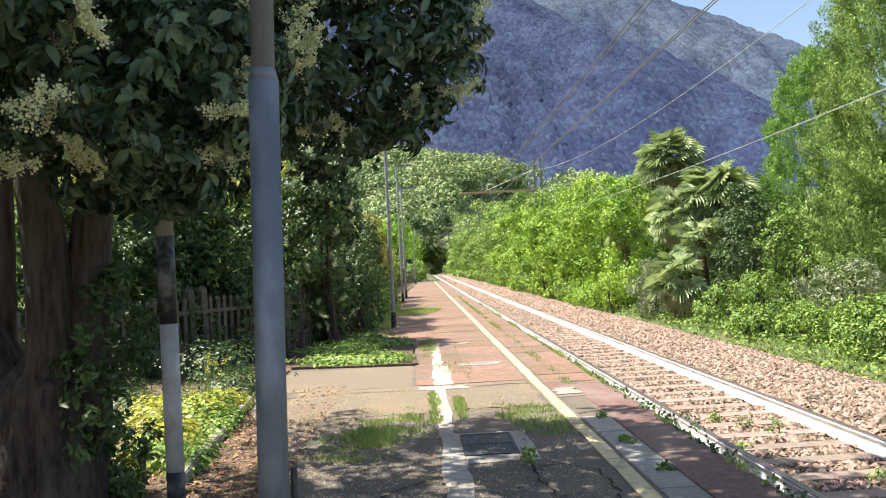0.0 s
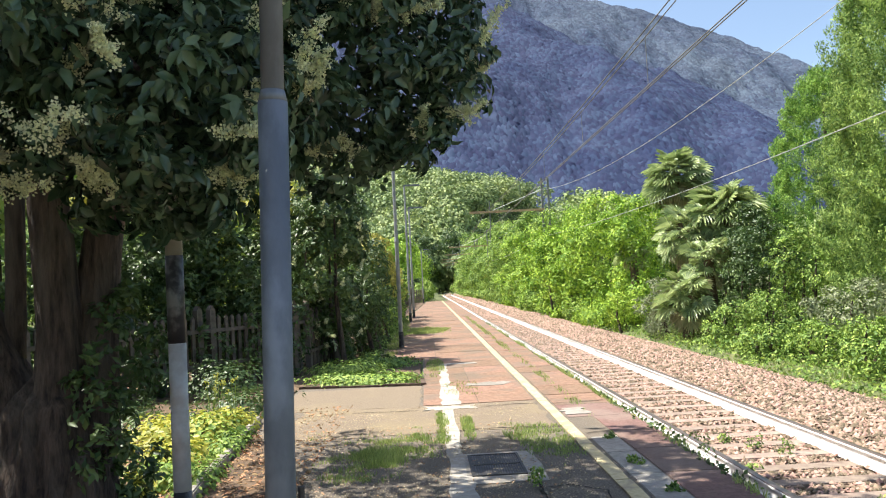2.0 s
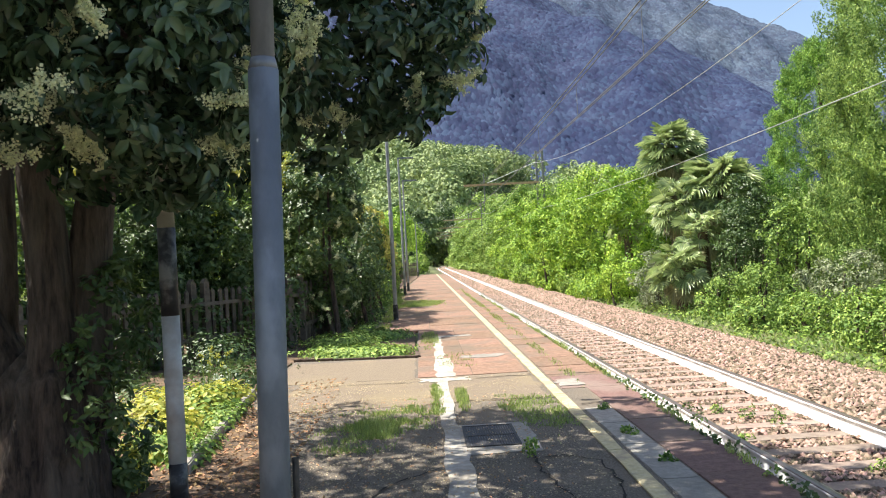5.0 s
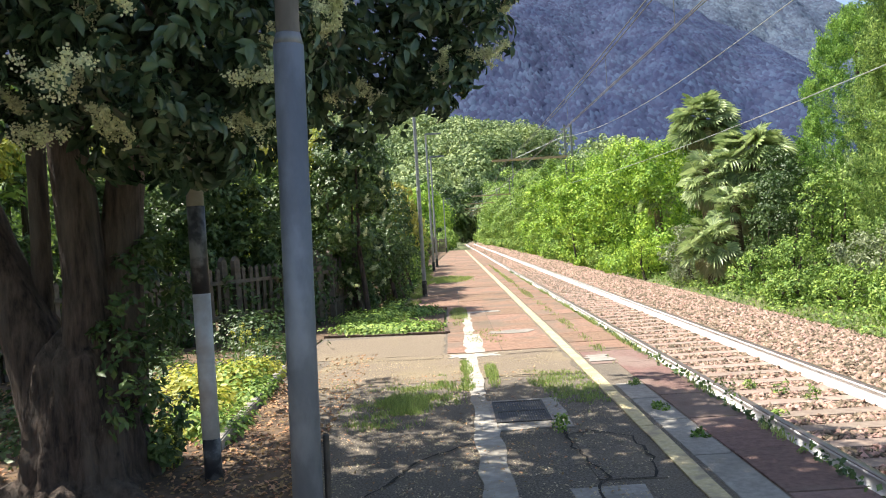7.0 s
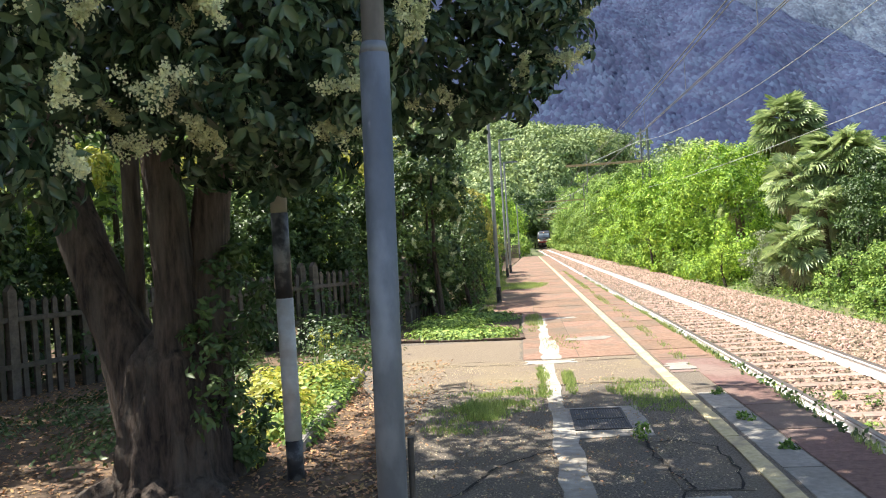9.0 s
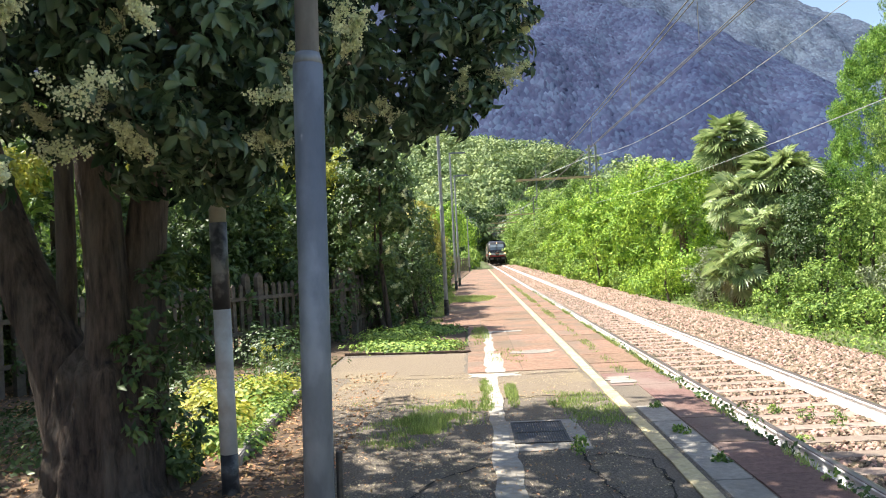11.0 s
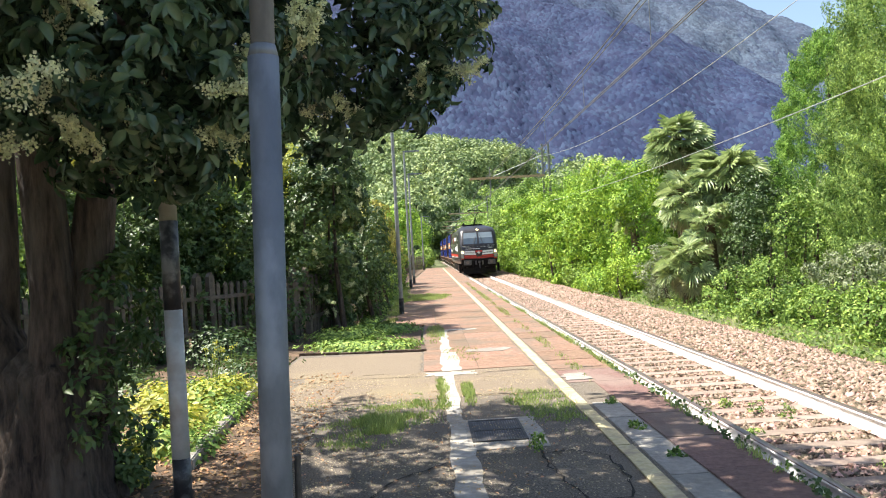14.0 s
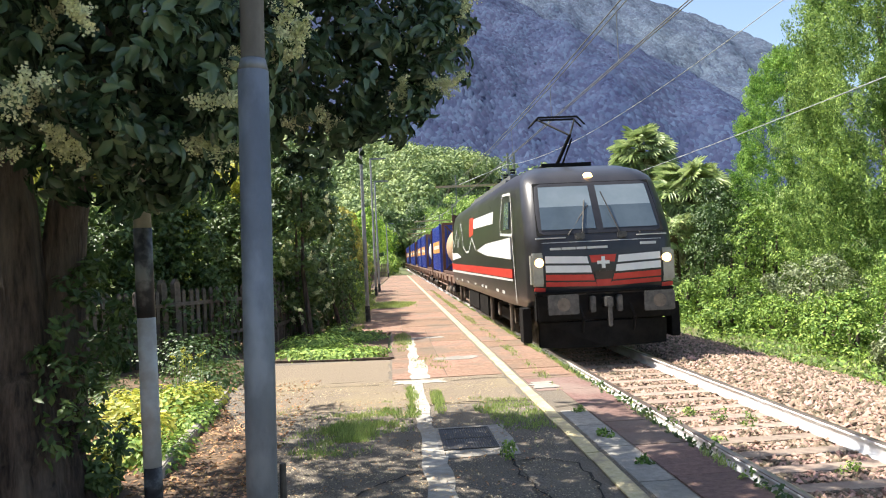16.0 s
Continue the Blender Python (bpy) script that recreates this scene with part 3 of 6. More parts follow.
def crack(pts, w=0.013):
    """A dirt-filled crack along a ragged line."""
    bm = bmesh.new()
    line_pts = []
    for (x0, y0), (x1, y1) in zip(pts, pts[1:]):
        n = max(2, int(math.hypot(x1 - x0, y1 - y0) / 0.09))
        line_pts += [(x0 + (x1 - x0) * i / n + random.uniform(-0.02, 0.02), y0 + (y1 - y0) * i / n + random.uniform(-0.02, 0.02)) for i in range(n)]
    line_pts.append(pts[-1])
    prev = None
    for i, (x, y) in enumerate(line_pts):
        a, b = line_pts[max(0, i - 1)], line_pts[min(len(line_pts) - 1, i + 1)]
        L = math.hypot(b[0] - a[0], b[1] - a[1]) or 1
        nx, ny, ww = -(b[1] - a[1]) / L, (b[0] - a[0]) / L, w * random.uniform(0.3, 1.0)
        pair = (bm.verts.new((x + nx * ww, y + ny * ww, 0.2605)), bm.verts.new((x - nx * ww, y - ny * ww, 0.2605)))
        if prev:
            bm.faces.new((prev[0], prev[1], pair[1], pair[0]))
        prev = pair
    return part("crack", bm, CRACK, platform, "dirt-filled crack in the asphalt")


crack([(-2.2, 4.95), (-2.22, 4.3), (-2.1, 3.5), (-2.2, 3.3), (-2.25, 2.2)])
crack([(-2.2, 4.7), (-1.95, 4.75), (-1.72, 4.5), (-1.7, 3.9), (-1.8, 3.45), (-2.1, 3.42)])
crack([(-3.9, 3.0), (-3.4, 4.2), (-3.0, 4.6)], 0.014)
crack([(-5.3, 9.0), (-4.2, 9.25), (-3.3, 9.15)], 0.016)
crack([(-2.4, 9.2), (-1.9, 9.3), (-1.45, 9.15), (-0.7, 9.2)], 0.018)
crack([(-3.2, 7.4), (-2.4, 7.55), (-1.6, 7.4)], 0.02)
crack([(-1.42, 6.9), (-1.1, 7.0), (-0.65, 6.9)], 0.018)
# drain grate in its concrete surround
patch("drain_surround", -2.92, 4.95, -2.1, 6.16, 0.259, CONCRETE, "concrete drain surround", wob=0.015)
grate = tagged(holder("drain_grate", 0.035, 0, 0), "rusty iron drain grate set in the platform", "grate")
gb = bmesh.new()
for b in ((-2.8, 5.2, 0.25, -2.3, 5.225, 0.27), (-2.8, 6.05, 0.25, -2.3, 6.075, 0.27), (-2.8, 5.225, 0.25, -2.775, 6.05, 0.27), (-2.325, 5.225, 0.25, -2.3, 6.05, 0.27), (-2.775, 5.62, 0.25, -2.325, 5.65, 0.269)):
    box(gb, *b)
part("frame", gb, IRON, grate)
for i in range(19):
    gb = bmesh.new()
    x = -2.77 + i * 0.0235
    box(gb, x, 5.225, 0.252, x + 0.011, 6.05, 0.268)
    part("bar", gb, IRON, grate)
# Thin black sheet that paints the darkness of a hollow below the bars.
gb = bmesh.new()
box(gb, -2.79, 5.21, 0.2595, -2.31, 6.06, 0.2605)
part("sump", gb, POLEBLACK, grate, "black sheet standing for the dark hollow under the bars")


# kerbs of the planting beds
def kerb(x0, y0, x1, y1, n, label, top=0.335, material=CONCRETE):
    k = tagged(holder("kerb"), label, "kerb", group="bed kerbs")
    for i in range(n):
        a, b = i / n, (i + 0.97) / n
        p, q = Vector((x0 + (x1 - x0) * a, y0 + (y1 - y0) * a, 0)), Vector((x0 + (x1 - x0) * b, y0 + (y1 - y0) * b, 0))
        bm = bmesh.new()
        box(bm, -0.045, 0, 0.15, 0.045, (q - p).length, top + random.uniform(-0.012, 0.012), bevel=0.012)
        o = part("kerb_stone", bm, material, k)
        o.matrix_basis = pose(p.x, p.y, 0, 0, 0, math.degrees(math.atan2(-(q.x - p.x), q.y - p.y)) + random.uniform(-1, 1))
    return k


kerb(-5.2, 4.9, -5.46, 8.95, 5, "mossy concrete kerb along the planting bed")
kerb(-5.45, 12.42, -3.22, 12.0, 3, "low rusty edging of the ivy bed", 0.29, ARMDARK)
kerb(-3.22, 12.0, -3.3, 13.4, 2, "low rusty edging of the ivy bed", 0.29, ARMDARK)
# soil of the beds
soil = tagged(holder("soil"), "brown soil with dry leaves under the tree", "soil", kind="structure")
bm = bmesh.new()
slab_poly(bm, [(-14, -6), (-4.52, -6), (-4.22, 3.0), (-4.37, 5.0), (-4.77, 6.6), (-5.49, 8.6), (-5.5, 12.3), (-3.3, 12.0), (-3.3, 17.1), (-4.45, 17.5), (-4.4, 40), (-3.3, 80), (-9, 80), (-9, 25), (-14, 14)], 0.1, 0.236)
part("soil_sheet", bm, SOIL, soil)

# ---- posts ----
def lamp_post(x, y, h, r, lamp=True):
    p = tagged(holder("lamp_post", x, y, 0.25), "slim weathered steel lamp post on the platform", "lamp post", group="platform lamp posts")
    bm = bmesh.new()
    cyl(bm, (0, 0, 0), (0, 0, 0.45), r * 1.25)
    part("base_sleeve", bm, POLEBLACK, p, "black base sleeve", smooth=False)
    bm = bmesh.new()
    cyl(bm, (0, 0, 0.45), (0, 0, h * 0.48), r)
    part("lower_shaft", bm, OLDPOLE, p)
    bm = bmesh.new()
    cyl(bm, (0, 0, h * 0.48), (0, 0, h * 0.5), r * 1.2, r * 0.8)
    part("collar", bm, OLDPOLE, p)
    bm = bmesh.new()
    cyl(bm, (0, 0, h * 0.5), (0, 0, h), r * 0.8)
    part("upper_shaft", bm, OLDPOLE, p)
    if lamp:
        bm = bmesh.new()
        box(bm, -0.05, -0.06, h - 0.02, 0.75, 0.06, h + 0.06, bevel=0.02)
        part("lamp_head", bm, GALV, p)
    return p


lamp_post(-3.885, 20.86, 6.3, 0.058)
lamp_post(-3.93, 36.5, 6.6, 0.058)
lamp_post(-3.85, 41.5, 6.0, 0.058)
lamp_post(-3.45, 76.0, 5.2, 0.06)

gp = tagged(holder("steel_post", -3.712, 1.15, 0.25), "grey galvanised steel post with a stepped collar", "post")
bm = bmesh.new()
cyl(bm, (0, 0, 0), (0, 0, 2.49), 0.0585, sides=32)
part("lower_tube", bm, GALV, gp, smooth=True)
bm = bmesh.new()
cyl(bm, (0, 0, 2.49), (0, 0, 2.535), 0.0585, 0.0475, sides=32)
part("collar", bm, GALV, gp, smooth=True)
bm = bmesh.new()
cyl(bm, (0, 0, 2.535), (0.0, 0, 6.2), 0.0455, sides=32)
part("upper_tube", bm, GALV, gp, smooth=True)
bm = bmesh.new()
cyl(bm, (0.075, 0.03, 0), (0.075, 0.03, 0.98), 0.013, sides=12)
part("cable_pipe", bm, IRON, gp, "thin dark cable pipe")
gp.rotation_euler = (0, radians(1.3), 0)

sp = tagged(holder("striped_post", -4.985, 4.09, 0.22), "old post painted in worn black and white bands", "post")
z = 0.0
for name, h, m in (("black_band", 0.33, POLEBLACK), ("white_band", 1.1, POLEWHITE), ("black_band", 0.66, POLEBLACK), ("upper_shaft", 2.7, POLEOLIVE)):
    bm = bmesh.new()
    cyl(bm, (0, 0, z), (0, 0, z + h), 0.066 if z < 2 else 0.064, sides=28)
    part(name, bm, m, sp, smooth=True)
    z += h


# ---- picket fence ----
def fence_run(pts, label, h=1.35):
    f = tagged(holder("picket_fence"), label, "fence")
    for (x0, y0), (x1, y1) in zip(pts, pts[1:]):
        L = math.hypot(x1 - x0, y1 - y0)
        ang = math.degrees(math.atan2(-(x1 - x0), y1 - y0))
        dx, dy = (x1 - x0) / L, (y1 - y0) / L
        n = int(L / 0.17)
        for i in range(n):
            big = i % 13 == 0
            o = new("post" if big else "picket", POST if big else PICKET)
            o.parent = f
            o.matrix_basis = pose(x0 + dx * (i + 0.5) * 0.17, y0 + dy * (i + 0.5) * 0.17, 0.2, random.uniform(-1, 1), random.uniform(-2, 2), ang)
        for zr in (0.45, 1.1):
            bm = bmesh.new()
            box(bm, 0.035, 0, zr, 0.075, L, zr + 0.07)
            o = part("rail", bm, FENCEWOOD, f)
            o.matrix_basis = pose(x0, y0, 0.2, 0, 0, ang)
    return f


def picket_mesh(name, w, t, h):
    bm = bmesh.new()
    pts = [(-w / 2, 0), (w / 2, 0), (w / 2, h - w * 0.7), (0, h), (-w / 2, h - w * 0.7)]
    lo = [bm.verts.new((-t / 2, a, b)) for a, b in pts]
    hi = [bm.verts.new((t / 2, a, b)) for a, b in pts]
    bm.faces.new(lo[::-1])
    bm.faces.new(hi)
    for i in range(5):
        bm.faces.new((lo[i], lo[(i + 1) % 5], hi[(i + 1) % 5], hi[i]))
    me = bpy.data.meshes.new(name)
    bm.to_mesh(me)
    bm.free()
    me.materials.append(FENCEWOOD)
    return me


PICKET, POST = picket_mesh("picket", 0.075, 0.045, 1.42), picket_mesh("post", 0.13, 0.12, 1.62)
fence_run([(-12.2, 4.4), (-9.8, 9.4), (-7.3, 13.4), (-5.75, 15.6), (-5.3, 20)], "weathered picket fence overgrown with climbers")
fence_run([(-5.3, 46), (-4.6, 80), (-3.3, 81.5)], "weathered picket fence at the platform's end")

# ---- the big privet ----
privet = tagged(holder("privet_tree"), "old flowering tree privet with a fluted trunk of several stems", "tree")
pieces = []


def stem(pts, radii, sides=18, flute=0.0):
    pts, radii = np.asarray(pts, float), np.asarray(radii, float)
    t = np.linspace(0, 1, len(pts))
    tt = np.linspace(0, 1, (len(pts) - 1) * 6 + 1)
    sp_ = np.stack([np.interp(tt, t, pts[:, i]) for i in range(3)], 1)
    for _ in range(3):
        sp_[1:-1] = (sp_[:-2] + 2 * sp_[1:-1] + sp_[2:]) / 4
    rr = np.interp(tt, t, radii)
    v, f = tube(sp_, rr, sides)
    if flute:
        c = np.repeat(sp_, sides, 0)
        ang = np.tile(np.arange(sides) / sides * 2 * np.pi, len(sp_))
        hgt = np.repeat(tt, sides)
        k = 1 + flute * (np.sin(ang * 5 + hgt * 2) * 0.5 + np.sin(ang * 11 + 1 - hgt * 3) * 0.4 + np.sin(ang * 17 + hgt * 9) * 0.3) + rng.normal(scale=0.02, size=len(v))
        v = c + (v - c) * k[:, None]
    return v, f


trunk_v, trunk_f = joined([
    stem([(-5.93, 4.05, 0.05), (-5.95, 4.1, 0.3), (-5.95, 4.12, 0.8), (-5.95, 4.12, 1.25), (-5.95, 4.14, 1.5)], [0.6, 0.46, 0.4, 0.33, 0.08], 48, 0.15),
    stem([(-6.1, 4.1, 0.7), (-6.3, 4.12, 1.35), (-6.55, 4.15, 1.95), (-6.8, 4.2, 2.6), (-7.2, 4.4, 3.9)], [0.3, 0.22, 0.19, 0.17, 0.12], 18, 0.08),
    stem([(-6.28, 4.2, 1.45), (-6.26, 4.25, 2.0), (-6.27, 4.3, 3.2), (-6.2, 4.4, 5.0)], [0.09, 0.075, 0.07, 0.05], 12, 0.05),
    stem([(-5.88, 4.05, 1.0), (-5.83, 4.05, 1.75), (-5.88, 4.05, 2.5), (-5.95, 4.05, 3.3), (-5.8, 4.2, 5.2)], [0.22, 0.16, 0.15, 0.13, 0.08], 18, 0.07),
    stem([(-5.75, 4.2, 0.9), (-5.68, 4.25, 1.6), (-5.62, 4.3, 2.4), (-5.4, 4.3, 3.5), (-4.6, 4.0, 5.0)], [0.24, 0.18, 0.15, 0.12, 0.06], 18, 0.08),
    stem([(-5.45, 4.3, 3.3), (-4.6, 3.8, 3.8), (-3.8, 3.3, 3.9), (-3.1, 2.9, 3.6)], [0.08, 0.05, 0.035, 0.015], 8),
    stem([(-5.9, 4.05, 2.9), (-5.4, 3.0, 3.6), (-4.7, 1.9, 3.4), (-4.3, 1.5, 3.0)], [0.08, 0.05, 0.035, 0.012], 8),
    stem([(-5.9, 4.0, 0.25), (-5.6, 3.8, 0.27), (-5.35, 3.65, 0.2)], [0.2, 0.12, 0.05], 10, 0.1),
    stem([(-6.1, 4.0, 0.28), (-6.4, 3.75, 0.25), (-6.65, 3.7, 0.18)], [0.2, 0.12, 0.05], 10, 0.1),
    stem([(-5.95, 3.9, 0.3), (-5.9, 3.55, 0.24), (-5.8, 3.3, 0.17)], [0.18, 0.1, 0.04], 10, 0.1),
])
soup("trunk", trunk_v, trunk_f, BARK, privet, smooth=True)
LOWER = [(-3.33, 2.84, 3.26, 0.62, 0.7, 0.55), (-3.8, 3.39, 3.08, 0.75, 0.8, 0.45), (-3.85, 3.27, 3.58, 0.9, 1.0, 0.7),
         (-3.11, 2.79, 3.46, 0.5, 0.6, 0.5), (-3.48, 2.96, 3.88, 0.8, 0.9, 0.7), (-3.86, 3.0, 4.38, 1.1, 1.2, 1.0),
         (-3.21, 2.91, 2.98, 0.32, 0.4, 0.3), (-4.6, 1.75, 3.0, 0.55, 0.6, 0.4), (-4.3, 1.67, 2.95, 0.55, 0.6, 0.45),
         (-4.35, 2.1, 2.62, 0.36, 0.42, 0.26), (-4.05, 1.95, 3.05, 0.55, 0.6, 0.5), (-5.0, 1.6, 3.3, 0.8, 0.8, 0.5),
         (-5.15, 1.0, 2.5, 0.3, 0.4, 0.34), (-5.0, 0.95, 3.15, 0.7, 0.7, 0.45), (-5.5, 2.6, 3.25, 0.7, 0.8, 0.42), (-4.6, 3.2, 3.4, 0.9, 0.9, 0.6),
         (-4.58, 1.95, 2.56, 0.34, 0.35, 0.2), (-4.27, 2.15, 2.62, 0.36, 0.4, 0.24), (-4.85, 1.9, 2.72, 0.32, 0.34, 0.2), (-5.33, 0.85, 2.15, 0.18, 0.25, 0.22)]
# UPPER also holds unseen blobs placed for the shade they cast.
UPPER = [(-4.75, 2.24, 4.4, 1.3, 1.4, 1.1), (-4.3, 2.9, 5.0, 1.3, 1.5, 1.2), (-5.8, 5.6, 5.6, 2.0, 2.2, 1.7), (-7.7, 4.4, 5.6, 2.0, 2.0, 1.9), (-6.2, 7.4, 3.9, 1.2, 1.0, 0.7), (-5.4, 2.6, 6.4, 2.3, 2.4, 1.8), (-4.6, 5.4, 6.2, 1.7, 2.2, 1.6),
         (-7.0, 3.0, 5.0, 1.7, 1.8, 1.6), (-6.0, 0.6, 5.4, 2.0, 2.0, 1.7), (-6.2, 4.4, 7.6, 2.3, 2.6, 1.6), (-8.6, 4.0, 4.6, 1.4, 1.6, 1.4), (-3.9, 4.2, 8.0, 1.7, 2.0, 1.2), (-2.9, 4.4, 8.7, 1.4, 1.8, 1.0)]
foliage("crown_fringe", LOWER, 33000, 0.084, PRIVET, privet, "glossy dark pointed leaves", width=0.45, droop=0.9, long=True, per=16)
foliage("crown", UPPER, 25000, 0.13, PRIVET, privet, "dense dark leaf canopy", width=0.5, droop=0.5)


# Out-of-view canopy, added to throw shade over platform and near track.
foliage("high_crown", [(-5.6, 5.7, 7.3, 3.0, 2.7, 1.1), (-4.2, 4.0, 7.6, 2.2, 2.6, 1.0), (-7.0, 3.0, 7.4, 2.4, 2.6, 1.1), (-3.4, 5.8, 7.2, 1.6, 1.6, 0.8)], 5500, 0.22, PRIVET, privet, "high leaf canopy out of view, added to shade the platform", width=0.55)


# More unseen foliage, added to thicken shade on platform and steel post.
foliage("sunny_crown", [(-4.8, 6.2, 6.2, 1.3, 1.3, 0.9), (-5.0, 5.0, 6.4, 1.4, 1.2, 0.9), (-4.2, 4.2, 5.9, 1.1, 1.1, 0.8), (-5.2, 3.6, 6.9, 1.4, 1.4, 0.8), (-5.6, 1.6, 4.8, 1.0, 1.0, 0.7), (-4.8, 1.5, 4.0, 0.7, 0.7, 0.5)], 11000, 0.16, PRIVET, privet, "thick leaf canopy out of view, added to shade platform and post", width=0.55)


# flower panicles: cones of tiny pale buds
def panicles(blobs, n, size):
    p, nrm = crown_points(blobs, n, 0.97, 0.2)
    face = unit(nrm) @ np.array([0.35, -0.9, 0.1]) > -0.1
    p, nrm = p[face], nrm[face]
    out = []
    for c, m in zip(p, unit(nrm)):
        ax = unit(m + np.array([0, 0, 0.8]))
        big = size * rng.uniform(0.7, 1.15)
        for t in np.linspace(0.05, 1.0, 13):
            # each side branch is a small beaded spray
            side = unit(rng.normal(size=3) + ax * 0.7)
            L = big * 0.4 * (1 - 0.72 * t)
            cnt = int(16 + 56 * (1 - t))
            u = rng.random(cnt) ** 0.75
            out.append(c + ax * big * t + side * (L * u)[:, None] + rng.normal(scale=0.1 * L + 0.006, size=(cnt, 3)))
    pts = np.concatenate(out)
    return leaf_arrays(pts, rng.normal(size=pts.shape), 0.014, 0.95)


tagged(soup("blossom", *panicles(LOWER, 330, 0.23), FLOWER, privet, "creamy green flower panicles"), kind="stuff")
tagged(soup("blossom", *panicles([(-5.0, 1.05, 2.85, 0.5, 0.5, 0.5), (-4.85, 1.0, 3.25, 0.45, 0.45, 0.4)], 40, 0.28), FLOWER, privet, "creamy green flower panicles"), kind="stuff")
# shoots at the foot
foliage("shoot_foliage", [(-5.5, 4.25, 1.6, 0.34, 0.35, 0.55), (-5.6, 4.0, 1.1, 0.28, 0.3, 0.4), (-5.5, 4.5, 0.6, 0.22, 0.35, 0.35)], 2600, 0.085, DARKLEAF, privet, "leafy shoots on the trunk", width=0.45)


# ---- shrubs, hedges and trees ----
def shrub(name, blobs, n, size, material, label, category="shrub", group="", stems=True, **kw):
    t = tagged(holder(name), label, category, group)
    if stems:
        b = np.asarray(blobs)
        for k in range(min(len(b), 4)):
            x, y, z, rx, ry, rz = b[k]
            g = float(ground_z(np.array(x), np.array(y)))
            soup("stem", *tube([(x + 0.1, y, g - 0.05), (x - 0.05, y + 0.1, (g + z) / 2), (x, y, z + rz * 0.4)], [0.06 + 0.015 * rz, 0.05, 0.02], 7), BARK, t)
    foliage("foliage", blobs, n, size, material, t, **kw)
    return t


def lumps(x, y, z, rx, ry, rz, n, small=0.45):
    """A big ellipsoid broken into clumps."""
    out = [(x, y, z, rx * 0.72, ry * 0.72, rz * 0.78)]
    for _ in range(n):
        d = unit(rng.normal(size=3))
        s = rng.uniform(small * 0.7, small * 1.2)
        out.append((x + d[0] * rx * 0.68, y + d[1] * ry * 0.68, z + d[2] * rz * 0.7, rx * s, ry * s, rz * s))
    return out


# overgrown hedge beside the platform
shrub("privet_shrub", lumps(-5.3, 16.6, 2.4, 1.0, 1.5, 2.1, 12), 15000, 0.11, DARKLEAF, "tall dark flowering shrub over the fence")
tagged(soup("blossom", *panicles(lumps(-5.3, 16.4, 2.7, 1.0, 1.5, 1.9, 10), 110, 0.24), FLOWER, bpy.data.objects["privet_shrub"], "pale flower panicles"), kind="stuff")
shrub("hedge_shrub", lumps(-4.95, 20.0, 1.8, 0.8, 1.6, 1.6, 9), 9000, 0.1, DARKLEAF, "dense green hedge shrub by the platform")
shrub("golden_shrub", lumps(-5.0, 22.8, 2.1, 0.8, 1.4, 1.5, 9), 6000, 0.1, MIDLEAF, "green climbing shrub with golden tips")
for yy, h in ((21.5, 3.1), (23.5, 3.4), (26.5, 2.7), (30, 2.7), (34, 2.6), (38.5, 2.6)):
    g_ = tagged(holder("golden_climber"), "golden yellow-green climber over the hedge", "climber", "climbers over the hedge")
    foliage("foliage", [(-4.75, yy, h, 0.5, 1.0, 0.35), (-4.4, yy + 0.5, h - 0.7, 0.25, 0.8, 0.5)], 1500, 0.11, GOLDLEAF, g_)
for i, yy in enumerate((25.5, 29, 33, 37.5, 42.5)):
    shrub("hedge_shrub", lumps(-5.05 + 0.04 * i, yy, 1.5, 0.85, 2.1, 1.4, 8), 5000, 0.13, (MIDLEAF, DARKLEAF, MIDLEAF)[i % 3], "overgrown hedge shrub along the platform")
# climbers on the fence
shrub("climber", [(-11.3, 6.6, 0.9, 0.3, 0.9, 0.8), (-9.6, 10.2, 0.8, 0.3, 0.9, 0.7), (-8.6, 12.0, 0.6, 0.25, 0.8, 0.5), (-7.9, 12.3, 0.7, 0.3, 0.6, 0.55), (-7.2, 13.4, 0.8, 0.3, 0.5, 0.75), (-6.5, 14.3, 0.9, 0.3, 0.5, 0.8), (-5.85, 15.2, 1.3, 0.35, 0.6, 1.2), (-5.4, 17.5, 1.1, 0.35, 1.2, 0.9)], 7000, 0.1, DARKLEAF, "dark ivy climbing through the fence", stems=False)
# tangled shrubs leaning on the fence, sunlight on top painted with yellower leaves
for x, yy, h in ((-7.9, 14.9, 6.2), (-7.0, 17.8, 5.8), (-6.5, 16.9, 4.1), (-7.5, 15.4, 4.2), (-8.5, 13.9, 4.0), (-9.4, 12.5, 3.8), (-10.4, 10.9, 3.7), (-11.2, 9.2, 3.6)):
    t_ = shrub("tangled_shrub", lumps(x, yy, h * 0.47, 0.95, 1.0, h * 0.5, 14, 0.36), 9000, 0.12, DARKLEAF, "tangled dark green shrub leaning over the picket fence", group="shrubs over the fence", stems=False)
    foliage("sunlit_foliage", lumps(x - 0.1, yy + 0.1, h * 1.0, 0.8, 0.9, 0.35, 6), 1800, 0.1, YELLOWLEAF, t_, "yellow-green leaves coloured as sunlit tips")
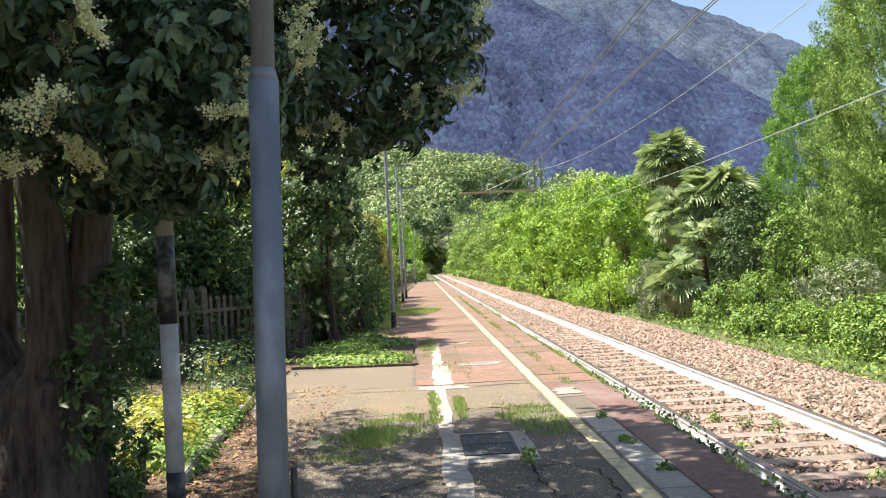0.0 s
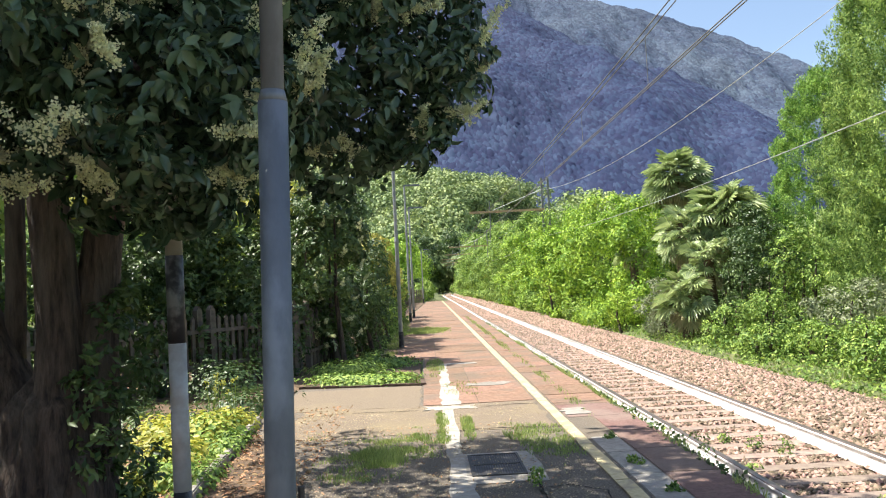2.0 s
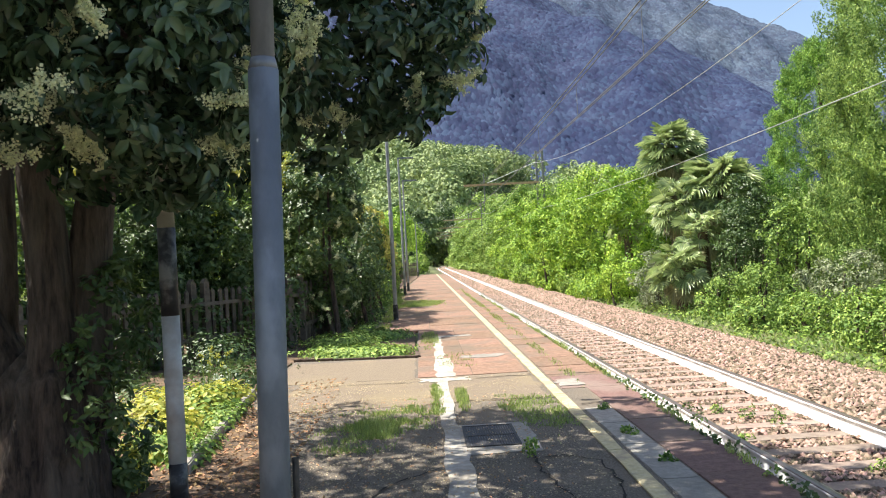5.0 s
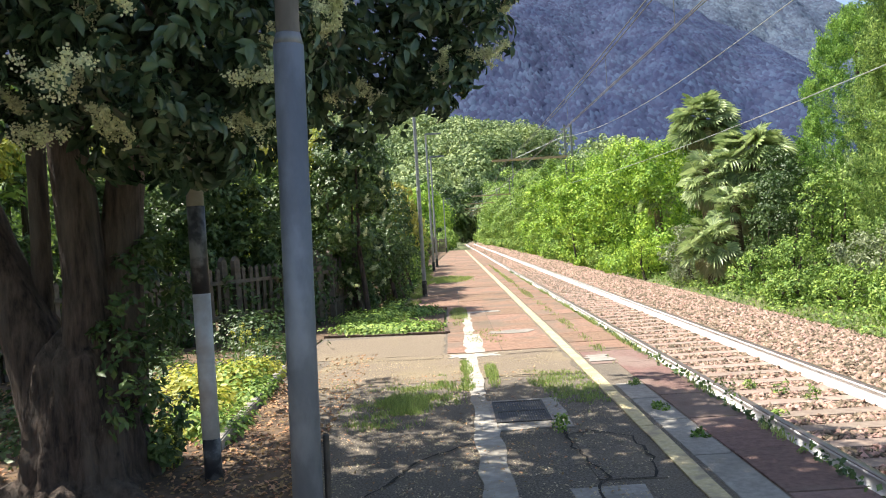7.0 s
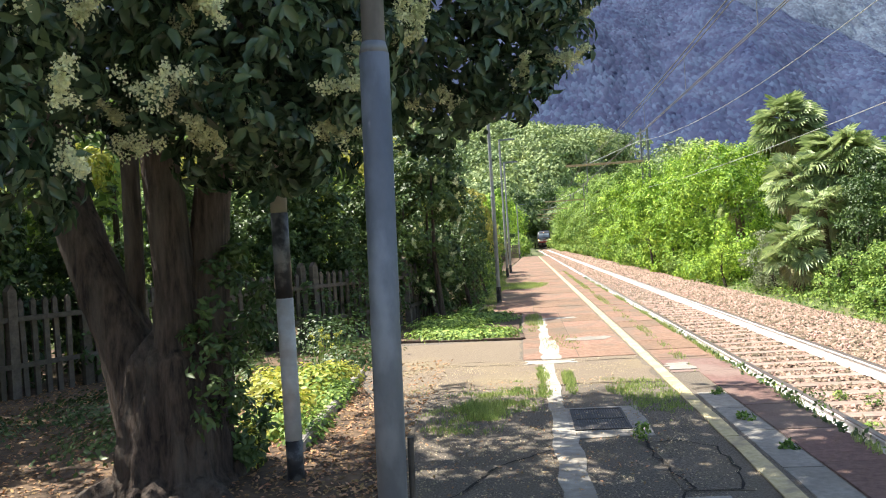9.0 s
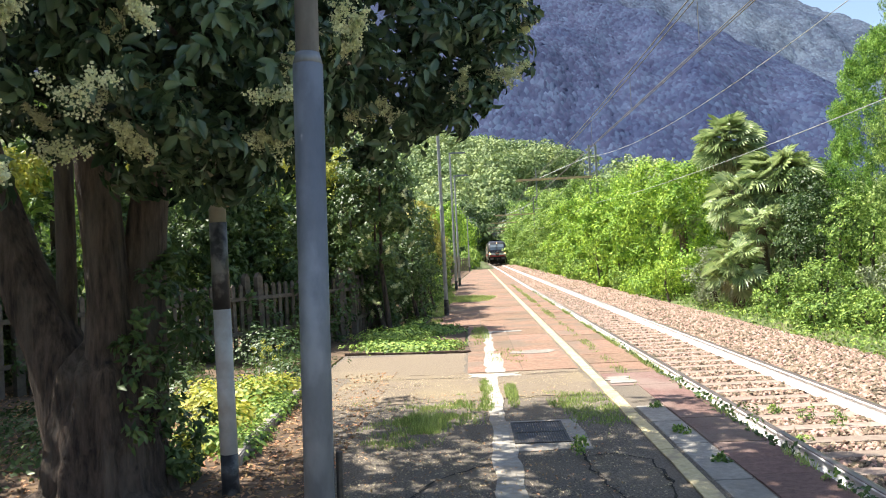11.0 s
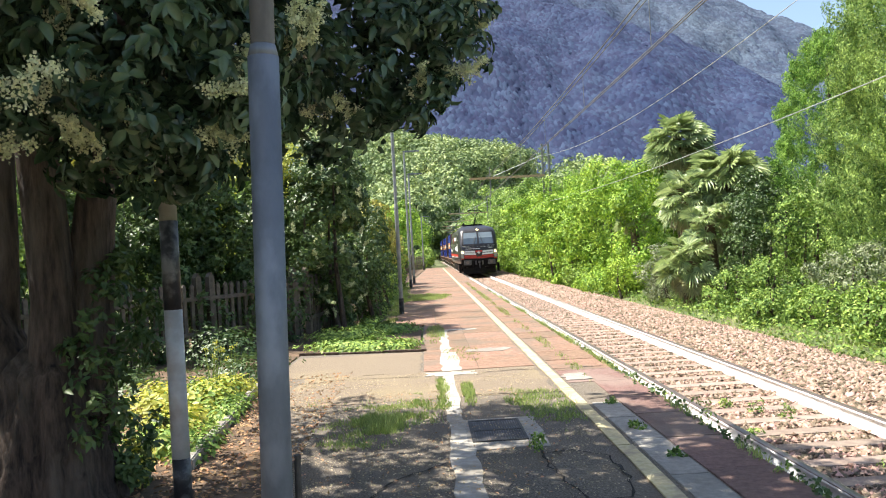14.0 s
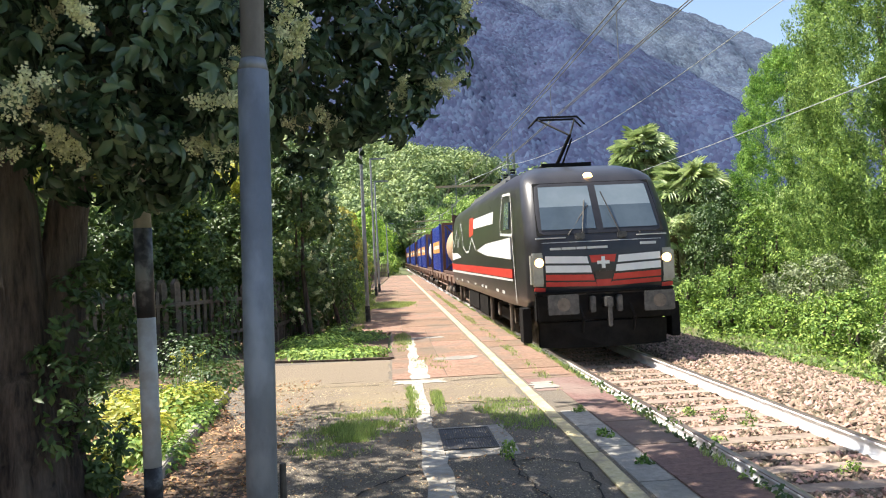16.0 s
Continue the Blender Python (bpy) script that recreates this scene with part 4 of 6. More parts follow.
# behind the fence
back = ((-11, 13, 2.6, 2.2, 2.4, 2.6, MIDLEAF), (-8.4, 18.5, 2.7, 2.0, 2.2, 2.5, MIDLEAF), (-14.5, 11, 3.2, 2.6, 2.6, 3.1, MIDLEAF), (-8, 22, 3.0, 2.2, 2.6, 2.6, YELLOWLEAF), (-12.5, 19, 3.6, 2.8, 3.0, 3.4, MIDLEAF),
        (-17, 17, 4, 3.4, 3.4, 4, DARKLEAF), (-10, 28, 3.4, 3, 3.4, 3.2, MIDLEAF), (-18, 8, 3.2, 3, 3, 3.2, DARKLEAF), (-14, 4, 2.2, 1.6, 2.2, 2.2, DARKLEAF), (-9, 36, 3.0, 2.8, 4, 2.8, MIDLEAF), (-15, 30, 4, 3.6, 4, 4, DARKLEAF))
back += tuple((x, yy, 1.6, 1.9, 1.9, 1.9, DARKLEAF) for x, yy in ((-13.5, 6.5), (-15.5, 9.5), (-17, 4.5), (-20, 8), (-21, 13), (-14.5, 1.5), (-19, 0.5), (-23, 4)))
for x, yy, zz, rx, ry, rz, m in back:
    shrub("garden_shrub", lumps(x, yy, zz + 0.2, rx, ry, rz, 10), 5000, 0.18, m, "large garden shrub behind the fence")
# Trees mostly out of view, added to keep sun off soil and fence.
for x, yy, zz, r in ((-11.5, 3.5, 5.6, 2.6), (-13, 9.8, 5.8, 2.3), (-15, 6, 6.5, 3.2), (-10.0, -1.5, 5.5, 2.6), (-15, 0.5, 6.0, 3.0), (-14.5, 12.5, 6.2, 2.8), (-9.0, -0.5, 4.8, 1.8), (-10.9, 7.0, 5.4, 1.8), (-12.5, 5.5, 3.0, 1.6)):
    shrub("garden_tree", lumps(x, yy, zz, r, r, r * 0.85, 9), 6000, 0.2, DARKLEAF, "mostly unseen tree behind the fence, added for its shade", "tree", "garden trees")
# far left trees along the line
for i in range(12):
    yy = 92 + i * 9
    x = -6.8 - (i % 3) * 1.6
    r = 3.0 + 0.5 * (i % 4)
    shrub("lineside_tree", lumps(x, yy, 3.4 + r * 0.3, r, r * 1.2, 3.3 + 0.25 * i, 9), 4200, 0.34, (BRIGHTLEAF, MIDLEAF, MIDLEAF)[i % 3], "leafy tree beside the railway line", "tree", "trees along the line")
for i in range(9):
    yy = 50 + i * 7
    x = -9.5 - (i % 2) * 3
    shrub("lineside_tree", lumps(x, yy, 3.2, 3.0, 3.6, 3.0 + 0.3 * (i % 3), 8), 4200, 0.28, (MIDLEAF, BRIGHTLEAF)[i % 2], "leafy tree beside the railway line", "tree", "trees along the line")
# low bushes past the platform's end
for i in range(9):
    yy = 85 + i * 6.5
    shrub("lineside_bush", lumps(-4.0 - 0.3 * (i % 3), yy, 0.9, 1.9, 3.2, 1.5 + 0.3 * (i % 3), 8), 3200, 0.26, (HEDGELEAF, DARKLEAF)[i % 2], "low bush beside the line past the platform", "bush", "bushes past the platform", stems=False)
# right: row of bright young trees
yy = 31.5
i = 0
while yy < 186:
    h = np.interp(yy, [30, 36, 60, 95, 185], [4.4, 5.6, 6.6, 8.4, 9.2]) * rng.uniform(0.84, 1.14)
    r = 1.7 + 0.008 * yy
    x = 5.8 + rng.uniform(-0.35, 0.6) + float(track_x(np.array(yy))) - TRACK_X
    blobs = [(x, yy, h * 0.45, r * 0.55, r * 0.6, h * 0.4)]
    for dy in (-0.7, 0, 0.7):
        blobs.append((x - 0.45 * r, yy + dy * r, 0.25, 0.55 * r, 0.5 * r, 0.55))
    for q in np.linspace(0.08, 0.95, 13):
        a = rng.uniform(0, 6.283)
        out = r * np.interp(q, [0, 0.5, 1], [0.95, 0.9, 0.35]) * rng.uniform(0.7, 1.1)
        c = rng.uniform(0.42, 0.8)
        blobs.append((x + math.cos(a) * out, yy + math.sin(a) * out * 1.1, h * q, c * r * 0.7, c * r * 0.7, c * 0.62 * r))
    shrub("robinia_tree", blobs, int(np.interp(yy, [30, 60, 185], [15000, 9500, 4500])), float(np.interp(yy, [30, 60, 185], [0.135, 0.19, 0.34])), HEDGELEAF if yy > 75 or i % 3 == 2 else BRIGHTLEAF, "bright green young tree in the lineside hedge", "tree", "lineside hedge trees", per=130)
    if i % 2 == 0:
        b2 = lumps(x + 3.2, yy, h * 0.55, r * 1.3, r * 1.4, h * 0.5, 6)
        shrub("robinia_tree", b2, 3500, float(np.interp(yy, [30, 60, 185], [0.2, 0.26, 0.4])), MIDLEAF, "green tree behind the lineside hedge", "tree", "lineside hedge trees")
    yy += 2 * r * 0.95
    i += 1


for x, yy, h in ((4.5, 39.5, 4.6), (4.15, 43.4, 5.4)):
    shrub("robinia_tree", lumps(x, yy, h * 0.48, 1.1, 1.9, h * 0.5, 14, 0.36), 9000, 0.16, BRIGHTLEAF, "bright green young tree in the lineside hedge", "tree", "lineside hedge trees", per=60)

# ---- palms ----
def palm(x, y, top, crown_r, n, label, skirt=26):
    g = float(ground_z(np.array(x), np.array(y)))
    p = tagged(holder("fan_palm", x, y, g), label, "palm tree", "fan palms")
    H = top - g - crown_r * 0.55
    soup("trunk", *tube([(0, 0, -0.1), (0.05, 0, H * 0.5), (0, 0, H)], [0.2, 0.17, 0.16], 12), PALMBARK, p)

    def fronds(count, lo, hi, length, name, material, down):
        """Fan leaves: a stalk, and a folded disc of stiff narrow blades tipped outward; down: how far the fan hangs (0 to 1)."""
        vs, fs, base = [], [], 0
        for k in range(count):
            az, el = 2.4 * k + rng.uniform(-0.4, 0.4), radians(lo + (hi - lo) * ((k + 0.5) / count) ** 0.8 + rng.uniform(-6, 6))
            d = np.array([math.cos(az) * math.cos(el), math.sin(az) * math.cos(el), math.sin(el)])
            side = np.array([-math.sin(az), math.cos(az), 0.0])
            L = length * rng.uniform(0.85, 1.1)
            o = np.array([0, 0, H + rng.uniform(-0.25, 0.1)]) if lo > -45 else np.array([0, 0, H - rng.uniform(0.1, 1.5)])
            hub = o + d * L * 0.52 + np.array([0, 0, -0.08 * L])
            v, f = tube([o, o + d * L * 0.28, hub], [0.018, 0.014, 0.01], 4)
            tri = np.concatenate([f[:, [0, 1, 2]], f[:, [0, 2, 3]]])
            vs.append(v); fs.append(tri + base); base += len(v)
            # the fan's own axis bends down from the stalk
            ax = unit(d * (1 - down) + np.array([0, 0, -1.0]) * down + np.array([math.cos(az), math.sin(az), 0]) * 0.15)
            turn = radians(rng.uniform(-50, 50))
            nr = np.cross(ax, side)
            side, nr = side * math.cos(turn) + nr * math.sin(turn), nr * math.cos(turn) - side * math.sin(turn)
            m = 22
            R = L * 0.42
            for q in range(m):
                a = radians(-130 + 260 * q / (m - 1))
                e = ax * math.cos(a) + side * math.sin(a) + nr * 0.2 * abs(math.sin(a))
                ll = R * (0.8 + 0.2 * math.cos(a)) * rng.uniform(0.9, 1.05)
                mid = hub + e * ll * 0.62
                tip = hub + e * ll + np.array([0, 0, -0.16 * ll]) + rng.normal(scale=0.02, size=3)
                w = (side * math.cos(a) - ax * math.sin(a)) * ll * 0.058
                blade = np.stack([hub, mid + w + nr * 0.02, tip, mid - w + nr * 0.02])
                vs.append(blade); fs.append(np.array([[0, 2, 1], [0, 3, 2]]) + base); base += 4
        soup(name, np.concatenate(vs), np.concatenate(fs), material, p)
    fronds(int(n * 1.4), 82, -35, crown_r, "crown_fronds", FROND, 0.38)
    fronds(skirt, -30, -80, crown_r * 0.85, "hanging_fronds", DEADFROND, 0.85)
    return p


palm(7.35, 30.4, 6.95, 1.75, 44, "tall fan palm with a skirt of dry fronds", 34)
palm(7.45, 25.6, 5.0, 1.8, 46, "fan palm with spreading green fronds", 40)
palm(6.1, 25.6, 4.2, 1.4, 30, "fan palm half hidden by shrubs", 26)
palm(5.6, 31.2, 3.5, 1.0, 14, "short fan palm in the hedge", 4)
palm(5.0, 22.8, 1.9, 1.2, 24, "young fan palm among shrubs", 8)
palm(6.0, 23.4, 3.0, 1.2, 20, "young fan palm among shrubs", 6)

# ---- shrubs on the right ----
right = ((7.7, 23.2, 1.9, 1.1, 1.0, 2.1, DARKLEAF, "tall dark leafy shrub grown up under the palms", 9000, 0.1), (4.9, 24.8, 0.75, 0.9, 1.0, 0.95, GREYLEAF, "grey-green rounded shrub by the ballast", 6000, 0.07), (6.9, 22.3, 1.6, 1.1, 1.2, 1.7, DARKLEAF, "dark leafy shrub below the palms", 8000, 0.09), (7.6, 20.3, 1.7, 1.1, 1.1, 1.6, MIDLEAF, "leafy shrub beside the palms", 6000, 0.09),
         (5.9, 18.6, 0.6, 1.0, 1.1, 0.8, MIDLEAF, "low spreading shrub on the bank", 5000, 0.08), (6.9, 16.6, 0.8, 1.1, 1.3, 0.95, GREYLEAF, "low pale shrub on the bank", 6000, 0.08), (5.6, 15.3, 0.3, 0.8, 1.2, 0.5, MIDLEAF, "low weeds on the bank", 5000, 0.07),
         (7.4, 13.3, 1.1, 1.1, 1.3, 1.2, MIDLEAF, "leafy shrub on the bank", 7000, 0.08), (6.3, 11.0, 1.2, 1.0, 1.2, 1.5, MIDLEAF, "broad-leaved shrub on the bank", 6500, 0.08), (8.2, 9.5, 1.6, 1.4, 1.6, 1.9, MIDLEAF, "broad-leaved shrub on the bank", 6500, 0.1), (5.2, 12.6, 0.35, 0.8, 1.0, 0.6, MIDLEAF, "low leafy shrub at the ballast edge", 4500, 0.08), (5.0, 9.6, 0.3, 0.8, 1.0, 0.6, GREYLEAF, "low pale shrub at the ballast edge", 4500, 0.08), (4.9, 17.2, 0.2, 0.6, 0.9, 0.45, MIDLEAF, "low leafy shrub at the ballast edge", 3500, 0.08), (5.3, 20.4, 0.5, 0.7, 0.9, 0.7, MIDLEAF, "leafy shrub at the ballast edge", 4000, 0.08), (4.7, 29.5, 0.7, 0.8, 1.4, 0.9, BRIGHTLEAF, "low bright shrub beside the ballast", 4000, 0.1))
for x, yy, zz, rx, ry, rz, m, lab, n, s in right:
    shrub("bank_shrub", lumps(x, yy, zz, rx, ry, rz, 9), n, s, m, lab, group="shrubs on the bank")


# ---- columnar conifers ----
def conifer(x, y, h, r, n, size, material, label, rag=1.0):
    g = float(ground_z(np.array(x), np.array(y)))
    t = tagged(holder("conifer", x, y, g), label, "conifer", "garden conifers")
    soup("trunk", *tube([(0, 0, -0.1), (0, 0, h * 0.9)], [0.2, 0.03], 8), BARK, t)
    # plumes stand round the cone, each a small upright tuft; a thin filling shades the gaps
    m = n // 120
    zz = h * (0.02 + 0.97 * rng.random(m))
    prof = np.interp(zz / h, [0, 0.12, 0.4, 0.7, 0.9, 1.0], [0.8, 0.95, 1.0, 0.84, 0.5, 0.05])
    ang = rng.uniform(0, 6.283, m)
    lob = 1 + rag * (0.07 * np.sin(ang * 4 + zz * 1.1) + 0.07 * np.sin(ang * 7 - zz * 2.6 + 1) + 0.06 * np.sin(zz * 4.2 + ang * 3))
    rad = r * prof * lob * (0.86 + 0.14 * rng.random(m))
    c = np.stack([np.cos(ang) * rad, np.sin(ang) * rad, zz], 1)
    out = np.stack([np.cos(ang), np.sin(ang), np.zeros(m)], 1)
    ax = unit(out * (0.25 + 0.5 * rag) + np.array([0, 0, 1.0]) + rng.normal(scale=0.22, size=(m, 3)))
    cr = (0.52 + 0.3 * rag) * math.sqrt(6.283 * r * h / m / math.pi) * rng.uniform(0.7, 1.3, m)
    k = rng.integers(0, m, int(n * 0.8))
    q = unit(rng.normal(size=(len(k), 3)))
    al = rng.uniform(-1.5, 1.7, len(k))
    fat = np.sqrt(np.clip(1 - (al / 1.75) ** 2, 0, 1))
    p = c[k] + (q * fat[:, None] * 0.75 + ax[k] * al[:, None]) * cr[k][:, None]
    nr = out[k] * 0.5 + q + rng.normal(scale=0.25, size=p.shape)
    i = rng.integers(0, m, n - len(k))
    fill = c[i] * np.array([0.8, 0.8, 1.0]) + rng.normal(scale=0.15, size=(len(i), 3))
    v, f = leaf_arrays(np.concatenate([p, fill]), np.concatenate([nr, out[i] + rng.normal(scale=0.5, size=fill.shape)]), size, 0.32, droop=-1.2)
    soup("sprays", v, f, material, t)
    return t


conifer(10.4, 24.0, 8.5, 2.0, 110000, 0.085, THUJA, "smooth bright green columnar thuja", 0.45)
conifer(9.7, 17.4, 10.6, 2.6, 170000, 0.095, CEDAR, "tall shaggy conifer with drooping sprays")
conifer(11.5, 20.5, 12.0, 2.4, 46000, 0.13, CEDAR, "tall shaggy conifer behind the others")
conifer(10.2, 12.5, 10.0, 2.2, 84000, 0.095, CEDAR, "tall shaggy conifer beside the line")


# ---- grass, ground cover and litter ----
def blades(name, x, y, z, h, material, label, spread=0.35, width=0.006):
    n = len(x)
    b = np.stack([x, y, z], 1)
    tip = b + np.stack([rng.normal(scale=spread, size=n), rng.normal(scale=spread, size=n), np.ones(n)], 1) * (h * rng.uniform(0.5, 1.2, n))[:, None]
    s = np.stack([rng.normal(size=n), rng.normal(size=n), np.zeros(n)], 1)
    s = unit(s) * width
    v = np.stack([b - s, b + s, tip], 1).reshape(-1, 3)
    return tagged(soup(name, v, np.arange(3 * n).reshape(-1, 3), material), label, "grass", kind="stuff")


def patchy(x0, y0, x1, y1, n, keep=0.1):
    x, y = rng.uniform(x0, x1, n), rng.uniform(y0, y1, n)
    edge = np.abs(2 * (x - x0) / (x1 - x0) - 1) ** 2.2 + np.abs(2 * (y - y0) / (y1 - y0) - 1) ** 2.2
    m = rough_noise(x, y, 0.9, 4) * 1.1 + rough_noise(x + 7, y, 5.0, 3) * 1.5 + 0.5 - edge * 0.75 + rng.normal(scale=0.25, size=n) > keep
    return x[m], y[m]


for x0, y0, x1, y1, n, h in ((-4.3, 5.2, -3.0, 7.6, 7500, 0.045), (-4.0, 5.6, -3.3, 6.8, 3000, 0.085), (-2.3, 4.9, -1.55, 7.8, 5000, 0.04), (-3.05, 6.6, -2.9, 9.0, 1500, 0.06), (-2.75, 6.9, -2.6, 8.4, 900, 0.06), (-4.1, 26.5, -2.2, 31, 14000, 0.07), (-4.3, 17.2, -3.9, 40, 9000, 0.12),
                             (-1.2, 7.5, -1.0, 40, 6500, 0.05), (-0.68, 2.0, -0.58, 30, 5000, 0.07), (-4.6, 6.8, -3.2, 7.9, 3000, 0.04), (-3.2, 13.0, -2.8, 16.5, 1600, 0.07), (-2.9, 10.2, -2.3, 12.6, 700, 0.04)):
    x, y = patchy(x0, y0, x1, y1, n)
    blades("grass_tufts", x, y, np.full(len(x), 0.25), h, GRASS, "grass growing through the cracked platform")
x, y = rng.uniform(3.7, 9, 24000), 6 + 34 * rng.random(24000) ** 1.3
m = x > np.interp(y, [6, 10, 20, 40], [3.5, 3.7, 4.3, 4.5])
m &= rng.random(24000) < 0.4
blades("verge_grass", x[m], y[m], ground_z(x[m], y[m]), 0.28, GRASS, "long grass on the bank", 0.45, 0.01)


def cover(name, blobs, n, size, material, label):
    p, nr = crown_points(blobs, n, 0.3, 0.3, 0.9)
    p[:, 2] = np.maximum(p[:, 2], 0.25)
    return tagged(soup(name, *leaf_arrays(p, nr, size, 0.6), material), label, "plants", kind="stuff")


cover("ground_cover", [(-5.7, 5.6, 0.28, 0.22, 0.4, 0.12), (-5.8, 6.6, 0.33, 0.36, 0.6, 0.16), (-5.85, 7.8, 0.38, 0.42, 0.8, 0.2), (-6.3, 7.6, 0.4, 0.5, 0.9, 0.22), (-5.5, 4.5, 0.4, 0.12, 0.2, 0.22), (-5.7, 8.5, 0.35, 0.4, 0.5, 0.2)], 2300, 0.09, YELLOWLEAF, "sunlit yellow-green ground cover plants")
cover("bed_plants", [(-5.75, 6.0, 0.3, 0.36, 0.9, 0.18), (-5.9, 7.9, 0.36, 0.55, 0.9, 0.2)], 1500, 0.085, MIDLEAF, "leafy green plants in the bed")
cover("leafy_floor", [(-7.2, 6.0, 0.26, 1.0, 1.4, 0.1), (-8.4, 7.6, 0.26, 1.0, 1.4, 0.12), (-7.0, 9.0, 0.3, 0.9, 1.2, 0.2), (-8.0, 10.5, 0.3, 0.8, 1.0, 0.25), (-9.2, 6.0, 0.26, 0.8, 1.0, 0.1)], 5000, 0.07, DARKLEAF, "sparse dark ground plants under the trees")
cover("shade_plants", [(-5.95, 10.2, 0.35, 0.7, 1.4, 0.22), (-6.7, 12.0, 0.5, 0.9, 1.2, 0.4)], 2600, 0.075, DARKLEAF, "dark leafy plants at the foot of the fence")
cover("hedge_foot", [(-4.6, yy, 0.28, 0.35, 1.3, 0.14) for yy in (18.5, 20.8, 23.1, 25.4, 27.7, 30, 32.3, 34.6, 37, 39.5)], 5000, 0.08, MIDLEAF, "low green plants at the foot of the hedge")
cover("kerb_plants", [(-5.3, 5.6, 0.3, 0.22, 0.7, 0.12), (-5.38, 7.2, 0.32, 0.2, 0.8, 0.13)], 1300, 0.06, MIDLEAF, "leafy plants spilling over the kerb")
cover("ivy_bed", [(-4.4, 12.9, 0.3, 1.1, 0.7, 0.16), (-3.75, 12.6, 0.28, 0.5, 0.5, 0.14), (-4.8, 14.3, 0.35, 0.8, 1.0, 0.2), (-4.2, 16.0, 0.3, 0.9, 0.9, 0.16)], 7500, 0.075, MIDLEAF, "dark green ivy bed beside the platform")
x, y = -4.3 - 6 * rng.random(12000) ** 1.5, rng.uniform(2.2, 10, 12000)
pts = np.stack([x, y, np.full(12000, 0.245)], 1)
nrm = np.tile([0, 0, 1.0], (12000, 1)) + rng.normal(scale=0.35, size=(12000, 3))
tagged(soup("leaf_litter", *leaf_arrays(pts, nrm, 0.048, 0.5), LITTER), "dry brown leaves fallen on the soil", "leaves", kind="stuff")
x, y = rng.uniform(-4.6, -2.0, 900) , rng.uniform(2.5, 8, 900)
nrm = np.tile([0, 0, 1.0], (900, 1)) + rng.normal(scale=0.3, size=(900, 3))
tagged(soup("fallen_leaves", *leaf_arrays(np.stack([x, y, np.full(900, 0.262)], 1), nrm, 0.032, 0.5), LITTER), "small dry leaves strewn on the platform", "leaves", kind="stuff")
x, y = rng.uniform(3.6, 9.5, 26000), 6 + 36 * rng.random(26000) ** 1.3
m = x > np.interp(y, [6, 10, 20, 40], [3.5, 3.75, 4.3, 4.5]) + rough_noise(x, y, 2.3, 3) * 0.5
x, y = x[m], y[m]
pts = np.stack([x, y, ground_z(x, y) + 0.05 + 0.35 * rng.random(len(x)) * (0.6 + 0.5 * rough_noise(x, y, 1.7, 3))], 1)
tagged(soup("bank_weeds", *leaf_arrays(pts, rng.normal(scale=0.6, size=pts.shape) + [0, 0, 1], 0.1, 0.6), MIDLEAF), "leafy green weeds covering the bank", "weeds", kind="stuff")
n = 18000
x, y = -5.2 + 3.5 * rng.random(n) ** 1.3, 2.4 + 7 * rng.random(n) ** 1.2
mk = (rough_noise(x, y, 1.4, 4) + rng.normal(scale=0.2, size=n) > 0.0) & (x > -4.3 - 0.25 * np.maximum(y - 5, 0))
pts = np.stack([x, y, np.full(n, 0.2635)], 1)[mk]
tagged(soup("fallen_petals", *leaf_arrays(pts, np.tile([0, 0, 1.0], (len(pts), 1)) + rng.normal(scale=0.3, size=pts.shape), 0.02, 0.6), FALLEN), "pale fallen blossom and dry bits strewn on the platform", "litter", kind="stuff")
# weeds along the platform's edge and between the rails
for cx, cy, r, h in ((-0.55, 5.6, 0.09, 0.22), (-0.56, 7.1, 0.08, 0.12), (-0.57, 4.6, 0.1, 0.1), (-0.55, 3.8, 0.12, 0.14), (0.5, 8.0, 0.1, 0.1), (0.75, 7.6, 0.08, 0.14), (0.95, 7.2, 0.07, 0.12), (0.35, 6.6, 0.08, 0.06), (1.0, 5.2, 0.09, 0.07), (-1.25, 5.4, 0.08, 0.03), (-1.22, 6.6, 0.08, 0.03), (-1.2, 4.4, 0.07, 0.03), (-2.25, 4.75, 0.05, 0.12)):
    z0 = 0.255 if cx < -0.8 else (-0.19 if cx > 0 else 0.1)
    w = tagged(holder("weed"), "small green weed growing by the track", "weed", "weeds by the track")
    foliage("leaves", [(cx, cy, z0 + h * 0.6, r, r, h)], 120, 0.04, MIDLEAF, w)
x, y = rng.uniform(-0.66, -0.56, 2600), rng.uniform(2, 36, 2600)
mk = rough_noise(x * 3, y, 1.7, 2) > 0.22
pts = np.stack([x, y, rng.uniform(0.2, 0.29, 2600)], 1)[mk]
tagged(soup("edge_weeds", *leaf_arrays(pts, rng.normal(size=pts.shape) + [0, 0, 1], 0.05, 0.6), DARKLEAF), "weeds hanging over the platform edge", "weeds", kind="stuff")

n = 1100
x, y = rng.uniform(-0.68, -0.52, n), 2 + 7 * rng.random(n)
mk = rough_noise(x * 2, y, 0.9, 3) > -0.05
pts = np.stack([x, y, rng.uniform(0.08, 0.3, n)], 1)[mk]
tagged(soup("edge_ivy", *leaf_arrays(pts, rng.normal(size=pts.shape) + [-0.3, -0.5, 0.8], 0.055, 0.6), DARKLEAF), "dark weeds growing between platform edge and rail", "weeds", kind="stuff")
